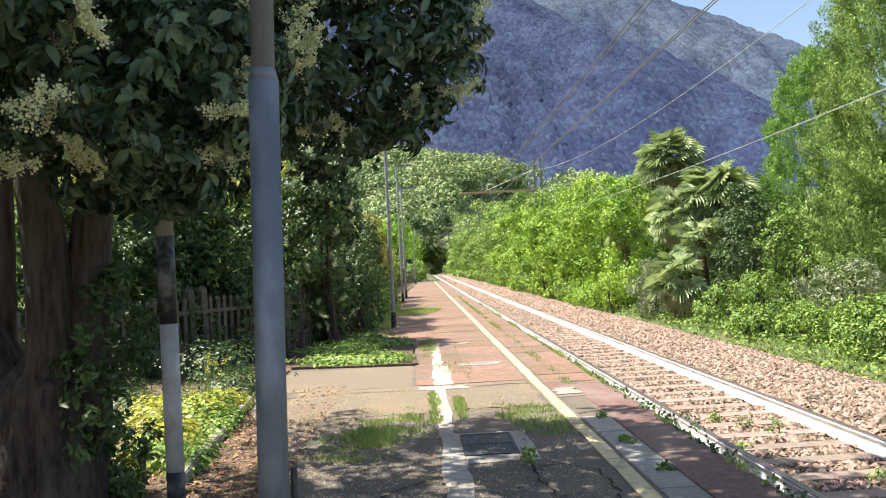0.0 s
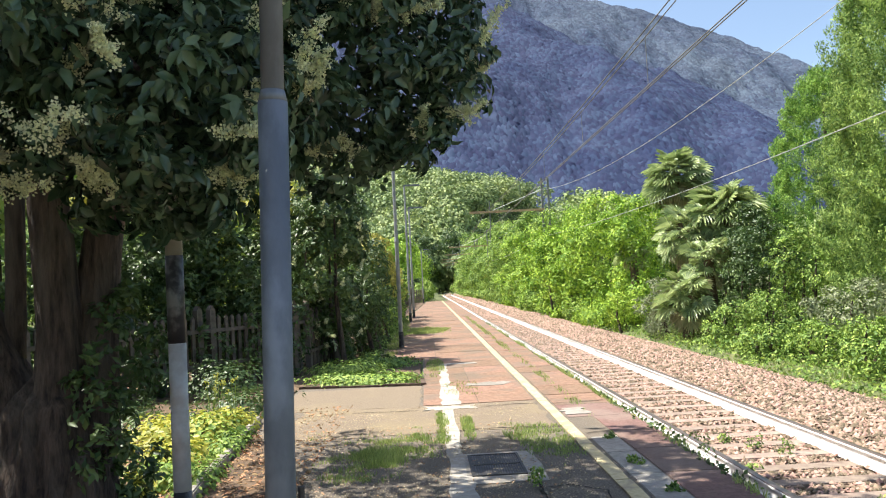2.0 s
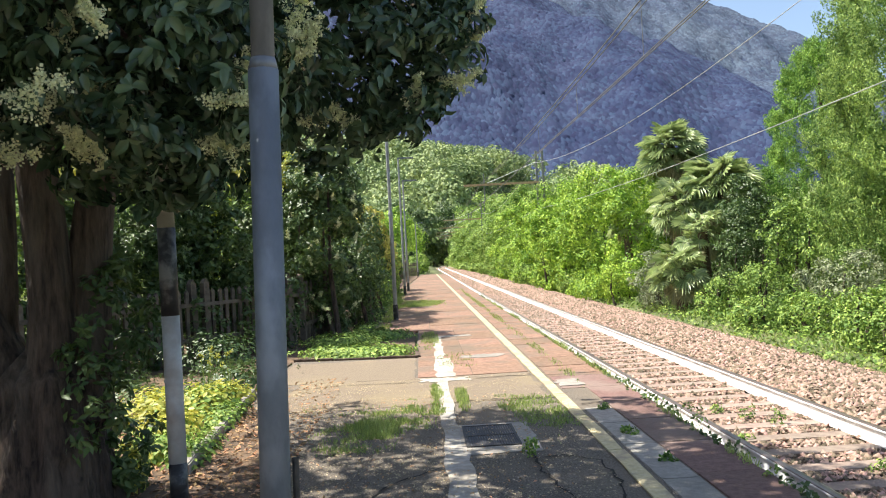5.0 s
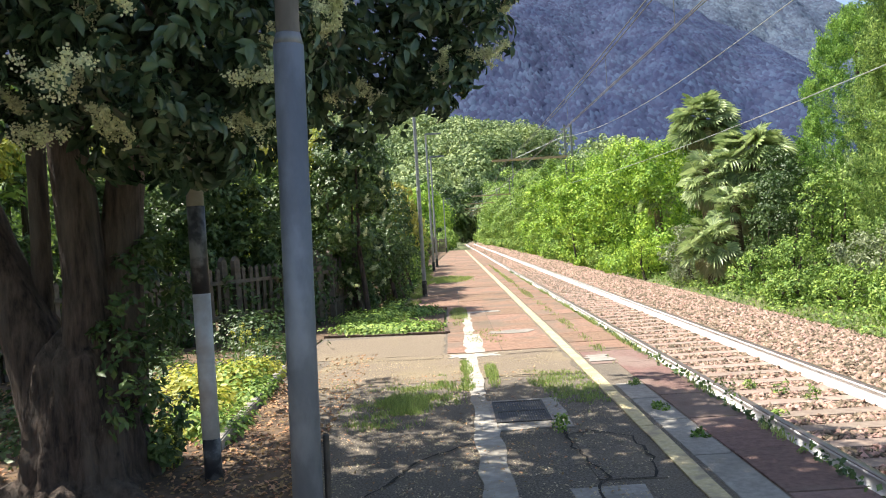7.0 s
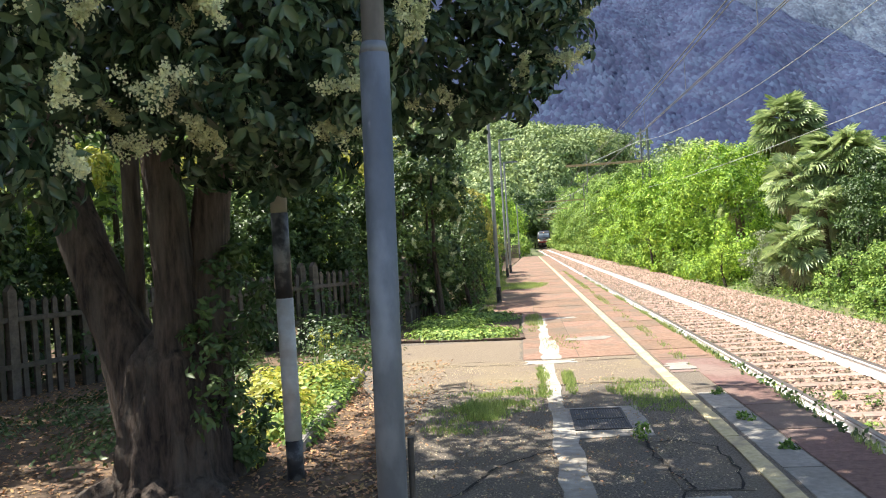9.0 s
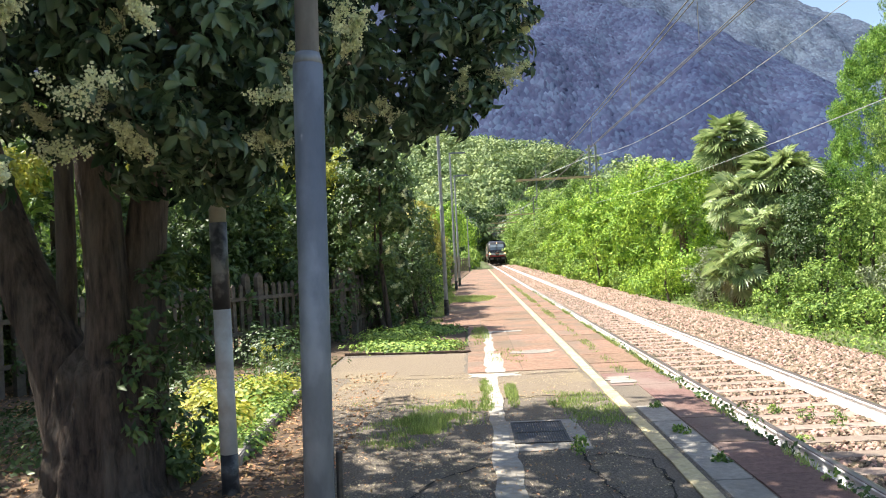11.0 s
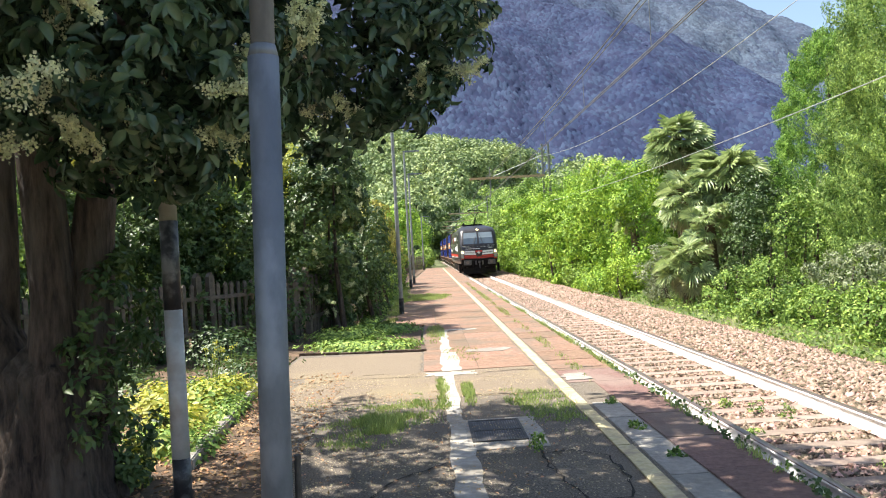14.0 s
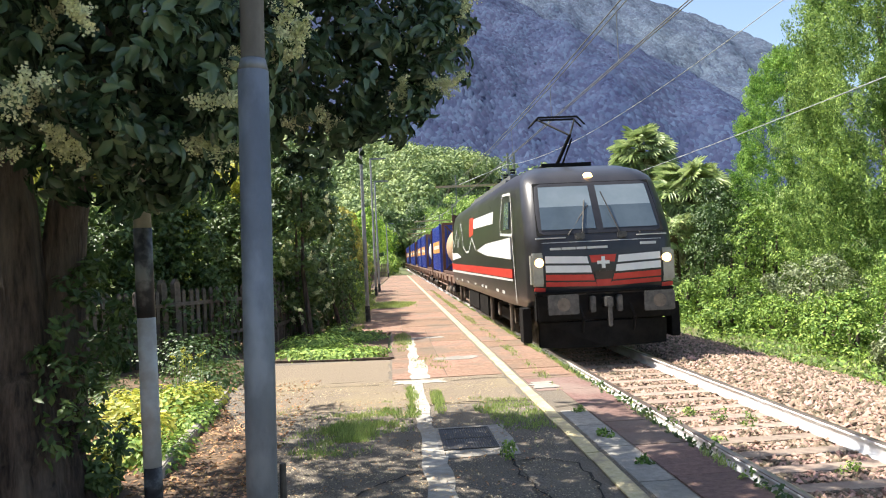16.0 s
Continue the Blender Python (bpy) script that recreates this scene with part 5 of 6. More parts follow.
for cx, cy, cz in ((-5.75, 8.0, 0.45), (-5.9, 8.3, 0.5), (-5.65, 8.5, 0.42)):
    fl = tagged(holder("wildflower"), "tall yellow wildflower in the planting bed", "flower", "wildflowers in the bed")
    for q in range(4):
        tip = (cx + random.uniform(-0.12, 0.12), cy + random.uniform(-0.12, 0.12), cz + random.uniform(0.3, 0.5))
        soup("stalk", *tube([(cx, cy, 0.24), ((cx + tip[0]) / 2, (cy + tip[1]) / 2, (0.24 + tip[2]) / 2 + 0.03), tip], [0.006, 0.005, 0.003], 5), GRASS, fl)
        p = np.array(tip) + rng.normal(scale=0.018, size=(14, 3))
        tagged(soup("bloom", *leaf_arrays(p, rng.normal(size=p.shape), 0.024, 0.7), BLOOM, fl), kind="stuff")

# ---- woods on the hills ----
crowns_v, crowns_f, base = [], [], 0
cnt = 0
tries = 0
while cnt < 1250:
    tries += 1
    x, y = (rng.uniform(-150, 190), 192 + 240 * rng.random() ** 1.2) if cnt % 3 else ((rng.uniform(-35, 60), rng.uniform(200, 430)) if cnt % 4 else (rng.uniform(-130, -17), rng.uniform(55, 195)))
    if abs(x - float(track_x(np.array(y)))) < 6.0:
        continue
    r = rng.uniform(4.0, 7.0)
    z = float(ground_z(np.array(x), np.array(y)))
    p, nr = crown_points([(x, y, z + r * 0.9, r, r, r * 0.95), (x + r * 0.4, y - r * 0.3, z + r * 1.25, r * 0.6, r * 0.6, r * 0.55), (x - r * 0.5, y - r * 0.2, z + r * 0.9, r * 0.6, r * 0.6, r * 0.6)], 40, 0.95, 0.3, 0.6)
    # each crown: domed tufts of leaves
    nt_ = len(p)
    kk_ = rng.integers(0, nt_, 330)
    u_ = unit(rng.normal(size=(330, 3)))
    u_[:, 2] = np.abs(u_[:, 2]) * 0.8
    p, nr = p[kk_] + u_ * r * 0.3, u_ + 0.35 * unit(nr)[kk_] + rng.normal(scale=0.2, size=(330, 3))
    v, f = leaf_arrays(p, nr, 1.2, 0.8)
    crowns_v.append(v); crowns_f.append(f + base); base += len(v)
    cnt += 1
tagged(soup("hill_woods", np.concatenate(crowns_v), np.concatenate(crowns_f), WOODS), "mixed deciduous woods covering the hillside", "woods", kind="stuff")
# trees closing over the line where it enters the woods
for i, (x, y, z, r) in enumerate(((-6.5, 186, 3.5, 3.6), (-9, 189, 7, 5), (10.2, 189, 3.5, 3.6), (-5.5, 194, 6, 5), (10.6, 194, 6, 5), (-3.5, 205, 9, 5.5), (10, 205, 9.5, 5.0), (4, 214, 11.5, 5.5), (-4, 216, 6, 5.5), (14.5, 218, 6, 5.0), (6, 230, 11.5, 5.5), (-1, 232, 7, 6), (17, 232, 7, 6), (1.5, 246, 5, 5), (4.5, 262, 5, 5))):
    shrub("gap_tree", lumps(x, y, z, r, r, r * 0.9, 8), 5000, 0.55, (MIDLEAF, DARKLEAF)[i % 2], "tree arching over the railway line", "tree", "trees over the line")

# high crowns meeting over the line further on
for yy in range(244, 440, 11):
    x = float(track_x(np.array(yy)))
    for dx, dz in ((-3.6, 12.5), (3.4, 13.0)):
        shrub("gap_tree", lumps(x + dx + rng.uniform(-0.8, 0.8), yy + 3 * (dx > 0), dz + 0.05 * (yy - 244), 5.2, 5.6, 5.0, 6), 1900, 0.8, (MIDLEAF, HEDGELEAF)[yy % 2], "tree arching over the railway line", "tree", "trees over the line", stems=False)

# ---- overhead line ----
def mast(y):
    x = float(track_x(np.array(y))) - TRACK_X + 4.55
    m = tagged(holder("catenary_mast", x, y, -0.3), "steel lattice mast with an arm over the track", "mast", "catenary masts")
    for dx in (-0.2, 0.2):
        boxes("leg", [(dx - 0.06, -0.06, 0, dx + 0.06, 0.06, 8.55)], MASTSTEEL, m)
    for i in range(11):
        bm = bmesh.new()
        cyl(bm, (-0.15, 0, 0.3 + i * 0.76), (0.15, 0, 0.95 + i * 0.76), 0.018, sides=6)
        part("brace", bm, MASTSTEEL, m)
    boxes("arm", [(-4.75, -0.07, 6.55, -0.1, 0.07, 6.68)], ARMRUST, m, "ochre cantilever arm")
    bm = bmesh.new()
    cyl(bm, (-3.5, 0, 6.68), (-3.5, 0, 7.3), 0.035, sides=8)
    cyl(bm, (-3.5, 0, 5.5), (-3.5, 0, 6.55), 0.03, sides=8)
    part("insulator", bm, MASTSTEEL, m)
    bm = bmesh.new()
    cyl(bm, (-3.3, 0, 6.7), (-0.1, 0, 7.9), 0.02, sides=6)
    part("stay", bm, WIRE, m)
    return m


mast(47.05)
for yy in (92, 116, 138, 158, 178):
    mast(yy)


def wire(name, pts, r, material, label):
    return tagged(soup(name, *tube(pts, r, 6), material), label, "cable")


ys = np.linspace(-12, 186, 90)


def sag(y, z0, depth, span=50.0, start=-3.0):
    u = ((y - start) / span) % 1
    return z0 - depth * 4 * u * (1 - u)


wire("messenger_wire", np.stack([track_x(ys), ys, sag(ys, 6.35, 0.4)], 1), 0.011, WIREDARK, "overhead messenger wire above the track")
wire("messenger_wire", np.stack([track_x(ys) + 0.06, ys, sag(ys, 6.30, 0.4)], 1), 0.009, WIREDARK, "overhead messenger wire above the track")
wire("contact_wire", np.stack([track_x(ys), ys, np.full(90, 5.1)], 1), 0.009, WIREDARK, "overhead contact wire above the track")
wire("contact_wire", np.stack([track_x(ys) + 0.05, ys, np.full(90, 5.1)], 1), 0.009, WIREDARK, "overhead contact wire above the track")
for yy in (6.0, 11.0, 16.5, 22.5, 29, 36, 43, 52, 60, 70, 80):
    z1 = float(sag(np.array(yy), 6.35, 0.4))
    wire("dropper", [(TRACK_X, yy, 5.1), (TRACK_X, yy, (5.1 + z1) / 2), (TRACK_X, yy, z1)], 0.006, WIREDARK, "thin dropper between overhead wires")
ys2 = np.linspace(-3, 97, 60)
wire("feeder_cable", np.stack([np.full(60, 4.15), ys2, sag(ys2, 7.5, 1.35)], 1), 0.009, WIRE, "slack pale cable strung between the masts")
wire("telephone_cable", np.stack([np.full(60, 4.1), ys2, sag(ys2, 4.63, 0.45)], 1), 0.009, WIRE, "pale telephone cable in front of the conifers")


# ---- train ----
LOCO = mat("loco_black", (0.019, 0.018, 0.02), (0.034, 0.032, 0.034), 3, 0.3, 0.0, stain=(0.055, 0.05, 0.047), stain_scale=0.9, stain_amount=0.5)
LOCOROOF = mat("loco_roof_grey", (0.1, 0.1, 0.105), (0.16, 0.16, 0.16), 5, 0.6, 0.05)
LOCOWHITE = mat("loco_white", (0.74, 0.74, 0.73), (0.82, 0.82, 0.8), 4, 0.4, 0.0)
LOCORED = mat("loco_red", (0.5, 0.035, 0.025), (0.6, 0.05, 0.04), 4, 0.4, 0.0)
LOCOLINE = mat("loco_pale_line", (0.5, 0.5, 0.48), (0.62, 0.62, 0.58), 4, 0.5, 0.0)
LOCODARK = mat("underframe_black", (0.006, 0.006, 0.006), (0.016, 0.015, 0.014), 6, 0.8, 0.1, spec=0.15)
WHEELSTEEL = mat("wheel_steel", (0.12, 0.1, 0.085), (0.22, 0.19, 0.16), 8, 0.6, 0.05, metal=0.4)
BUFFER = mat("buffer_steel", (0.06, 0.06, 0.06), (0.14, 0.135, 0.13), 9, 0.5, 0.05, metal=0.5)
GLASS = mat("tinted_windscreen", (0.05, 0.07, 0.09), (0.08, 0.105, 0.125), 1.2, 0.05, 0.0, spec=1.0)
BLIND = mat("sun_blind", (0.15, 0.19, 0.22), (0.2, 0.24, 0.27), 1.2, 0.12, 0.0, spec=0.6)
LAMPGLASS = mat("lamp_glass", (0.3, 0.29, 0.25), (0.42, 0.41, 0.36), 5, 0.15, 0.0)
HEADLIGHT = mat("lit_headlight", (0.9, 0.8, 0.6), (0.9, 0.85, 0.7), 5, 0.3, 0.0, glow=(1.0, 0.55, 0.2, 6.0))
WAGONBROWN = mat("wagon_brown", (0.13, 0.075, 0.05), (0.22, 0.13, 0.09), 5, 0.8, 0.1, stain=(0.28, 0.2, 0.14), stain_scale=1.5)
BLUEBOX = mat("container_blue", (0.02, 0.045, 0.28), (0.035, 0.07, 0.38), 2, 0.5, 0.05, stain=(0.06, 0.07, 0.2), stain_scale=0.8)
ORANGE = mat("container_orange", (0.6, 0.26, 0.06), (0.7, 0.34, 0.1), 3, 0.5, 0.0)
TANK = mat("tank_beige", (0.5, 0.33, 0.2), (0.6, 0.42, 0.28), 2, 0.45, 0.03, stain=(0.4, 0.26, 0.16), stain_scale=0.8)
WHITEBOX = mat("container_white", (0.55, 0.56, 0.52), (0.66, 0.66, 0.62), 3, 0.5, 0.05)
FRAMEBROWN = mat("tank_frame_brown", (0.08, 0.04, 0.03), (0.14, 0.075, 0.055), 5, 0.7, 0.05)

SZ = [0.95, 1.15, 1.6, 2.1, 2.36, 2.8, 3.25, 3.42, 3.58, 3.72, 3.8]
SW = [1.44, 1.49, 1.50, 1.50, 1.50, 1.48, 1.44, 1.40, 1.28, 1.05, 0.7]
SF = [0.62, 0.52, 0.46, 0.50, 0.58, 0.84, 1.12, 1.28, 1.6, 2.1, 2.8]
LOCO_LEN = 18.98


def half_w(z):
    return float(np.interp(z, SZ, SW))


def front_y(z):
    return float(np.interp(z, SZ, SF))


def loco_outline(z):
    w, f, r = half_w(z), front_y(z), 0.34
    wf = w - 0.1
    quarter = [(wf - r + r * math.sin(a), f + r - r * math.cos(a)) for a in np.linspace(0, math.pi / 2, 6)]
    quarter += [(w, f + 1.7)]
    right = quarter + [(x, LOCO_LEN - y) for x, y in quarter[::-1]]
    return right + [(-x, y) for x, y in right[::-1]]


def front_patch(name, pts, material, parent, label="", off=0.006):
    """A polygon (x, z) laid on the sloping nose."""
    bm = bmesh.new()
    vs = [bm.verts.new((x, front_y(z) - off, z)) for x, z in pts]
    lo = [bm.verts.new((x, front_y(z) + 0.02, z)) for x, z in pts]
    bm.faces.new(vs)
    for i in range(len(vs)):
        bm.faces.new((vs[i], lo[i], lo[(i + 1) % len(vs)], vs[(i + 1) % len(vs)]))
    bmesh.ops.recalc_face_normals(bm, faces=bm.faces[:])
    return part(name, bm, material, parent, label)


def side_patch(name, pts, material, parent, label="", s=-1, off=0.006):
    """A polygon (y, z) laid on the body side."""
    bm = bmesh.new()
    vs = [bm.verts.new((s * (half_w(z) + off), y, z)) for y, z in pts]
    lo = [bm.verts.new((s * (half_w(z) - 0.02), y, z)) for y, z in pts]
    bm.faces.new(vs)
    for i in range(len(vs)):
        bm.faces.new((vs[i], lo[i], lo[(i + 1) % len(vs)], vs[(i + 1) % len(vs)]))
    bmesh.ops.recalc_face_normals(bm, faces=bm.faces[:])
    return part(name, bm, material, parent, label)


def side_line(name, pts, w, material, parent, label="", s=-1):
    bm = bmesh.new()
    for (y0, z0), (y1, z1) in zip(pts, pts[1:]):
        L = math.hypot(y1 - y0, z1 - z0)
        ny, nz = -(z1 - z0) / L * w / 2, (y1 - y0) / L * w / 2
        vs = [bm.verts.new((s * (half_w(z) + 0.008), y, z)) for y, z in ((y0 + ny, z0 + nz), (y1 + ny, z1 + nz), (y1 - ny, z1 - nz), (y0 - ny, z0 - nz))]
        bm.faces.new(vs)
    bmesh.ops.recalc_face_normals(bm, faces=bm.faces[:])
    return part(name, bm, material, parent, label)


def bogie(parent, y, axles, wheel_r, half):
    b = boxes("bogie", [(-1.18, y - half - 0.6, 0.42, -1.0, y + half + 0.6, 0.72), (1.0, y - half - 0.6, 0.42, 1.18, y + half + 0.6, 0.72), (-1.0, y - 0.2, 0.4, 1.0, y + 0.2, 0.7)], LOCODARK, parent, bevel=0.02)
    for dy in (-half, half)[:axles]:
        for sx in (-0.7525, 0.7525):
            bm = bmesh.new()
            cyl(bm, (sx - 0.065, y + dy, wheel_r), (sx + 0.065, y + dy, wheel_r), wheel_r, sides=28)
            part("wheel", bm, WHEELSTEEL, b)
        for sx in (-1.12, 1.12):
            bm = bmesh.new()
            cyl(bm, (sx - 0.12, y + dy, wheel_r), (sx + 0.12, y + dy, wheel_r), 0.17, sides=14)
            part("axle_box", bm, WHEELSTEEL, b)
            bm = bmesh.new()
            for q in range(5):
                cyl(bm, (sx, y + dy + 0.28, 0.5 + q * 0.07), (sx, y + dy + 0.28, 0.55 + q * 0.07), 0.085, sides=12)
            part("spring", bm, LOCODARK, b)
    return b


def buffers(parent, y0, back, material=BUFFER):
    for sx in (-0.875, 0.875):
        bm = bmesh.new()
        s = 1 if back > y0 else -1
        cyl(bm, (sx, y0 + 0.12 * s, 1.04), (sx, back, 1.04), 0.13, sides=20)
        cyl(bm, (sx, y0 + 0.04 * s, 1.04), (sx, y0 + 0.12 * s, 1.04), 0.1, 0.15, sides=20)
        box(bm, sx - 0.28, min(y0, y0 + 0.04 * s), 0.86, sx + 0.28, max(y0, y0 + 0.04 * s), 1.22, bevel=0.015)
        b = part("buffer", bm, material, parent, "rectangular steel buffer")
        bm = bmesh.new()
        cyl(bm, (sx, y0 - 0.004 * s, 1.04), (sx, y0 + 0.03 * s, 1.04), 0.12, sides=20)
        part("wear_ring", bm, WHEELSTEEL, b)


def locomotive():
    L = tagged(holder("locomotive"), "black electric locomotive with white and red stripes and lit headlights", "locomotive")
    bm = bmesh.new()
    rings = [[bm.verts.new((x, y, z)) for x, y in loco_outline(z)] for z in SZ]
    n = len(rings[0])
    for a, b in zip(rings, rings[1:]):
        for i in range(n):
            bm.faces.new((a[i], a[(i + 1) % n], b[(i + 1) % n], b[i]))
    bm.faces.new(rings[-1])
    bm.faces.new(rings[0][::-1])
    bmesh.ops.recalc_face_normals(bm, faces=bm.faces[:])
    body = part("body", bm, LOCO, L, "glossy black body shell", smooth=True)
    # windscreens: two panes in a dark surround, upper part with a pulled blind
    front_patch("screen_surround", [(-1.2, 2.3), (1.2, 2.3), (1.13, 3.32), (-1.13, 3.32)], LOCODARK, body, "black windscreen surround", 0.004)
    for s in (-1, 1):
        w = front_patch("windscreen", [(s * 0.07, 2.4), (s * 1.1, 2.4), (s * 1.07, 2.84), (s * 0.07, 2.84)], GLASS, body, "tinted windscreen pane", 0.012)
        front_patch("sun_blind", [(s * 0.07, 2.84), (s * 1.07, 2.84), (s * 1.04, 3.24), (s * 0.07, 3.24)], BLIND, w, "pale sun blind", 0.012)
        bm = bmesh.new()
        cyl(bm, (s * 0.35, front_y(2.32) - 0.05, 2.32), (s * 0.2 if s < 0 else 0.12, front_y(2.95) - 0.04, 2.95 if s < 0 else 3.1), 0.012, sides=6)
        cyl(bm, (s * 0.62 if s < 0 else 0.75, front_y(2.36) - 0.04, 2.28), (s * 0.15 if s < 0 else 0.5, front_y(2.9) - 0.04, 2.85 if s < 0 else 2.5), 0.014, sides=6)
        part("wiper", bm, IRON, body)
        bm = bmesh.new()
        box(bm, s * 0.4 - 0.09, front_y(2.27) - 0.06, 2.2, s * 0.4 + 0.09, front_y(2.27) + 0.02, 2.32, bevel=0.02)
        part("wiper_motor", bm, BUFFER, body)
        bm = bmesh.new()
        box(bm, s * 0.95 - 0.28, front_y(2.25) - 0.03, 2.235, s * 0.95 + 0.28, front_y(2.25), 2.255)
        part("handrail", bm, LOCOLINE, body)
        # nose stripes
        for k, (za, zb, m) in enumerate(((1.75, 1.88, LOCOWHITE), (1.58, 1.71, LOCOWHITE), (1.43, 1.54, LOCORED), (1.32, 1.40, LOCORED))):
            inner = 0.27 - 0.05 * k
            front_patch("nose_stripe", [(s * inner, za), (s * 1.08, za + 0.035), (s * 1.08, zb + 0.035), (s * (inner + 0.03), zb)], m, body, "white nose stripe" if k < 2 else "red nose stripe", 0.01)
        # headlight cluster on the corner
        bm = bmesh.new()
        box(bm, s * 1.22 - 0.13, front_y(1.6) + 0.0, 1.36, s * 1.22 + 0.13, front_y(1.6) + 0.3, 1.98, bevel=0.04)
        hl = part("headlight", bm, LAMPGLASS, body, "headlight cluster behind clear glass")
        bm = bmesh.new()
        cyl(bm, (s * 1.2, front_y(1.78) - 0.02, 1.8), (s * 1.2, front_y(1.78) + 0.08, 1.8), 0.08, sides=20)
        part("lit_lamp", bm, HEADLIGHT, hl, "lit warm white headlamp")
        bm = bmesh.new()
        cyl(bm, (s * 1.2, front_y(1.5) - 0.012, 1.5), (s * 1.2, front_y(1.5) + 0.08, 1.5), 0.08, sides=20)
        part("tail_lamp", bm, GLASS, hl)
        front_patch("red_corner", [(s * 1.1, 1.24), (s * 1.3, 1.28), (s * 1.3, 1.35), (s * 1.1, 1.33)], LOCORED, body, "", 0.01)
    front_patch("shield", [(-0.12, 1.32), (0.12, 1.32), (0.25, 1.9), (-0.25, 1.9)], LOCORED, body, "red shield panel", 0.014)
    front_patch("shield_band", [(-0.155, 1.46), (0.155, 1.46), (0.19, 1.6), (-0.19, 1.6)], LOCO, body, "", 0.018)
    for pts in ([(-0.115, 1.73), (0.115, 1.73), (0.115, 1.79), (-0.115, 1.79)], [(-0.032, 1.65), (0.032, 1.65), (0.032, 1.87), (-0.032, 1.87)]):
        front_patch("cross_bar", pts, LOCOWHITE, body, "", 0.022 if pts[0][0] < -0.1 else 0.0225)
    for x0, x1 in ((-0.98, -0.78), (-0.76, -0.5), (-0.48, -0.3), (-0.28, 0.1)):
        front_patch("lettering_bar", [(x0, 2.02), (x1, 2.02), (x1, 2.065), (x0, 2.065)], LOCOLINE, body, "pale illegible lettering", 0.012)
    front_patch("number_bar", [(0.72, 2.06), (1.02, 2.06), (1.02, 2.11), (0.72, 2.11)], LOCOLINE, body, "", 0.012)
    front_patch("nose_seam", [(-1.12, 2.155), (1.12, 2.155), (1.12, 2.165), (-1.12, 2.165)], LOCOLINE, body, "", 0.008)
    bm = bmesh.new()
    cyl(bm, (0, front_y(3.45) - 0.06, 3.43), (0, front_y(3.45) + 0.1, 3.43), 0.085, sides=20)
    part("top_lamp", bm, HEADLIGHT, body, "lit top marker lamp")
    # apron, coupler, steps
    boxes("apron", [(-1.28, 0.5, 0.7, 1.28, 0.75, 1.2)], LOCODARK, L, "black front apron", bevel=0.03)
    boxes("nose_sill", [(-1.3, 0.42, 1.2, 1.3, 0.7, 1.26)], LOCODARK, L, "", bevel=0.02)
    bm = bmesh.new()
    for sx in (-1, 1):
        for tri in (((0, 0.4, 0.2), (sx * 1.2, 0.7, 0.2), (sx * 1.2, 0.62, 0.68), (0, 0.42, 0.68)), ((0, 0.6, 0.2), (sx * 1.2, 0.85, 0.2), (sx * 1.2, 0.85, 0.68), (0, 0.6, 0.68))):
            bm.faces.new([bm.verts.new(p) for p in tri])
    part("snow_plough", bm, LOCODARK, L, "black V-shaped snow plough")
    for sx in (-0.5, 0.45):
        bm = bmesh.new()
        cyl(bm, (sx, 0.42, 0.98), (sx + 0.05, 0.3, 0.75), 0.025, sides=8)
        cyl(bm, (sx + 0.05, 0.3, 0.75), (sx + 0.02, 0.34, 0.5), 0.025, sides=8)
        part("brake_hose", bm, LOCODARK, L)
    buffers(L, 0.0, 0.55)
    buffers(L, LOCO_LEN, LOCO_LEN - 0.55)
    boxes("coupler", [(-0.06, 0.12, 0.95, 0.06, 0.6, 1.13), (-0.03, 0.1, 0.6, 0.03, 0.2, 1.0), (-0.3, 0.35, 0.85, -0.2, 0.5, 1.15), (0.2, 0.35, 0.85, 0.3, 0.5, 1.15)], BUFFER, L, bevel=0.015)
    for s in (-1, 1):
        boxes("cab_step", [(s * 1.42 - 0.08, 0.75, 0.3, s * 1.42 + 0.08, 1.15, 0.95)], LOCODARK, L, "black steel cab steps", bevel=0.01)
        # side livery
        side_patch("white_band", [(1.9, 1.88), (1.9, 2.32), (6.0, 2.27), (8.2, 2.12), (6.0, 1.98)], LOCOWHITE, body, "white side band", s)
        side_patch("white_band", [(13.2, 1.95), (14.5, 2.1), (16.9, 2.12), (16.9, 1.85)], LOCOWHITE, body, "white side band", s)
        side_patch("red_band", [(1.8, 1.5), (1.8, 1.68), (17.2, 1.72), (17.2, 1.5)], LOCORED, body, "red side band", s)
        side_patch("white_line", [(1.8, 1.44), (1.8, 1.48), (17.2, 1.48), (17.2, 1.4)], LOCOLINE, body, "", s)
        side_patch("name_board", [(4.6, 2.72), (4.6, 3.0), (9.0, 3.04), (9.0, 2.76)], LOCOWHITE, body, "white name board", s)
        side_patch("name_board_end", [(9.05, 2.6), (9.05, 3.1), (10.2, 3.12), (10.2, 2.55)], LOCORED, body, "red block", s)
        side_line("peak_line", [(16.9, 2.1), (16.2, 2.6), (15.7, 2.35), (15.0, 2.95), (14.3, 2.3), (13.2, 3.1), (12.2, 2.3), (11.2, 2.1), (10.4, 2.12), (9.4, 2.5), (8.4, 2.15)], 0.06, LOCOLINE, body, "pale mountain outline", s)
        side_line("door_outline", [(1.62, 1.0), (1.62, 2.35), (1.55, 2.4), (1.95, 3.2), (3.1, 3.26), (3.3, 2.7), (3.25, 2.42), (1.62, 2.36)], 0.055, LOCOLINE, body, "pale door outline", s)
        side_patch("cab_window", [(2.1, 2.5), (2.1, 3.05), (2.75, 3.08), (2.75, 2.5)], GLASS, body, "cab side window", s, 0.009)
        for yy in (5.2, 7.6, 10.0, 12.4, 14.8):
            side_line("panel_seam", [(yy, 1.0), (yy, 3.2)], 0.018, LOCODARK, body, "", s)
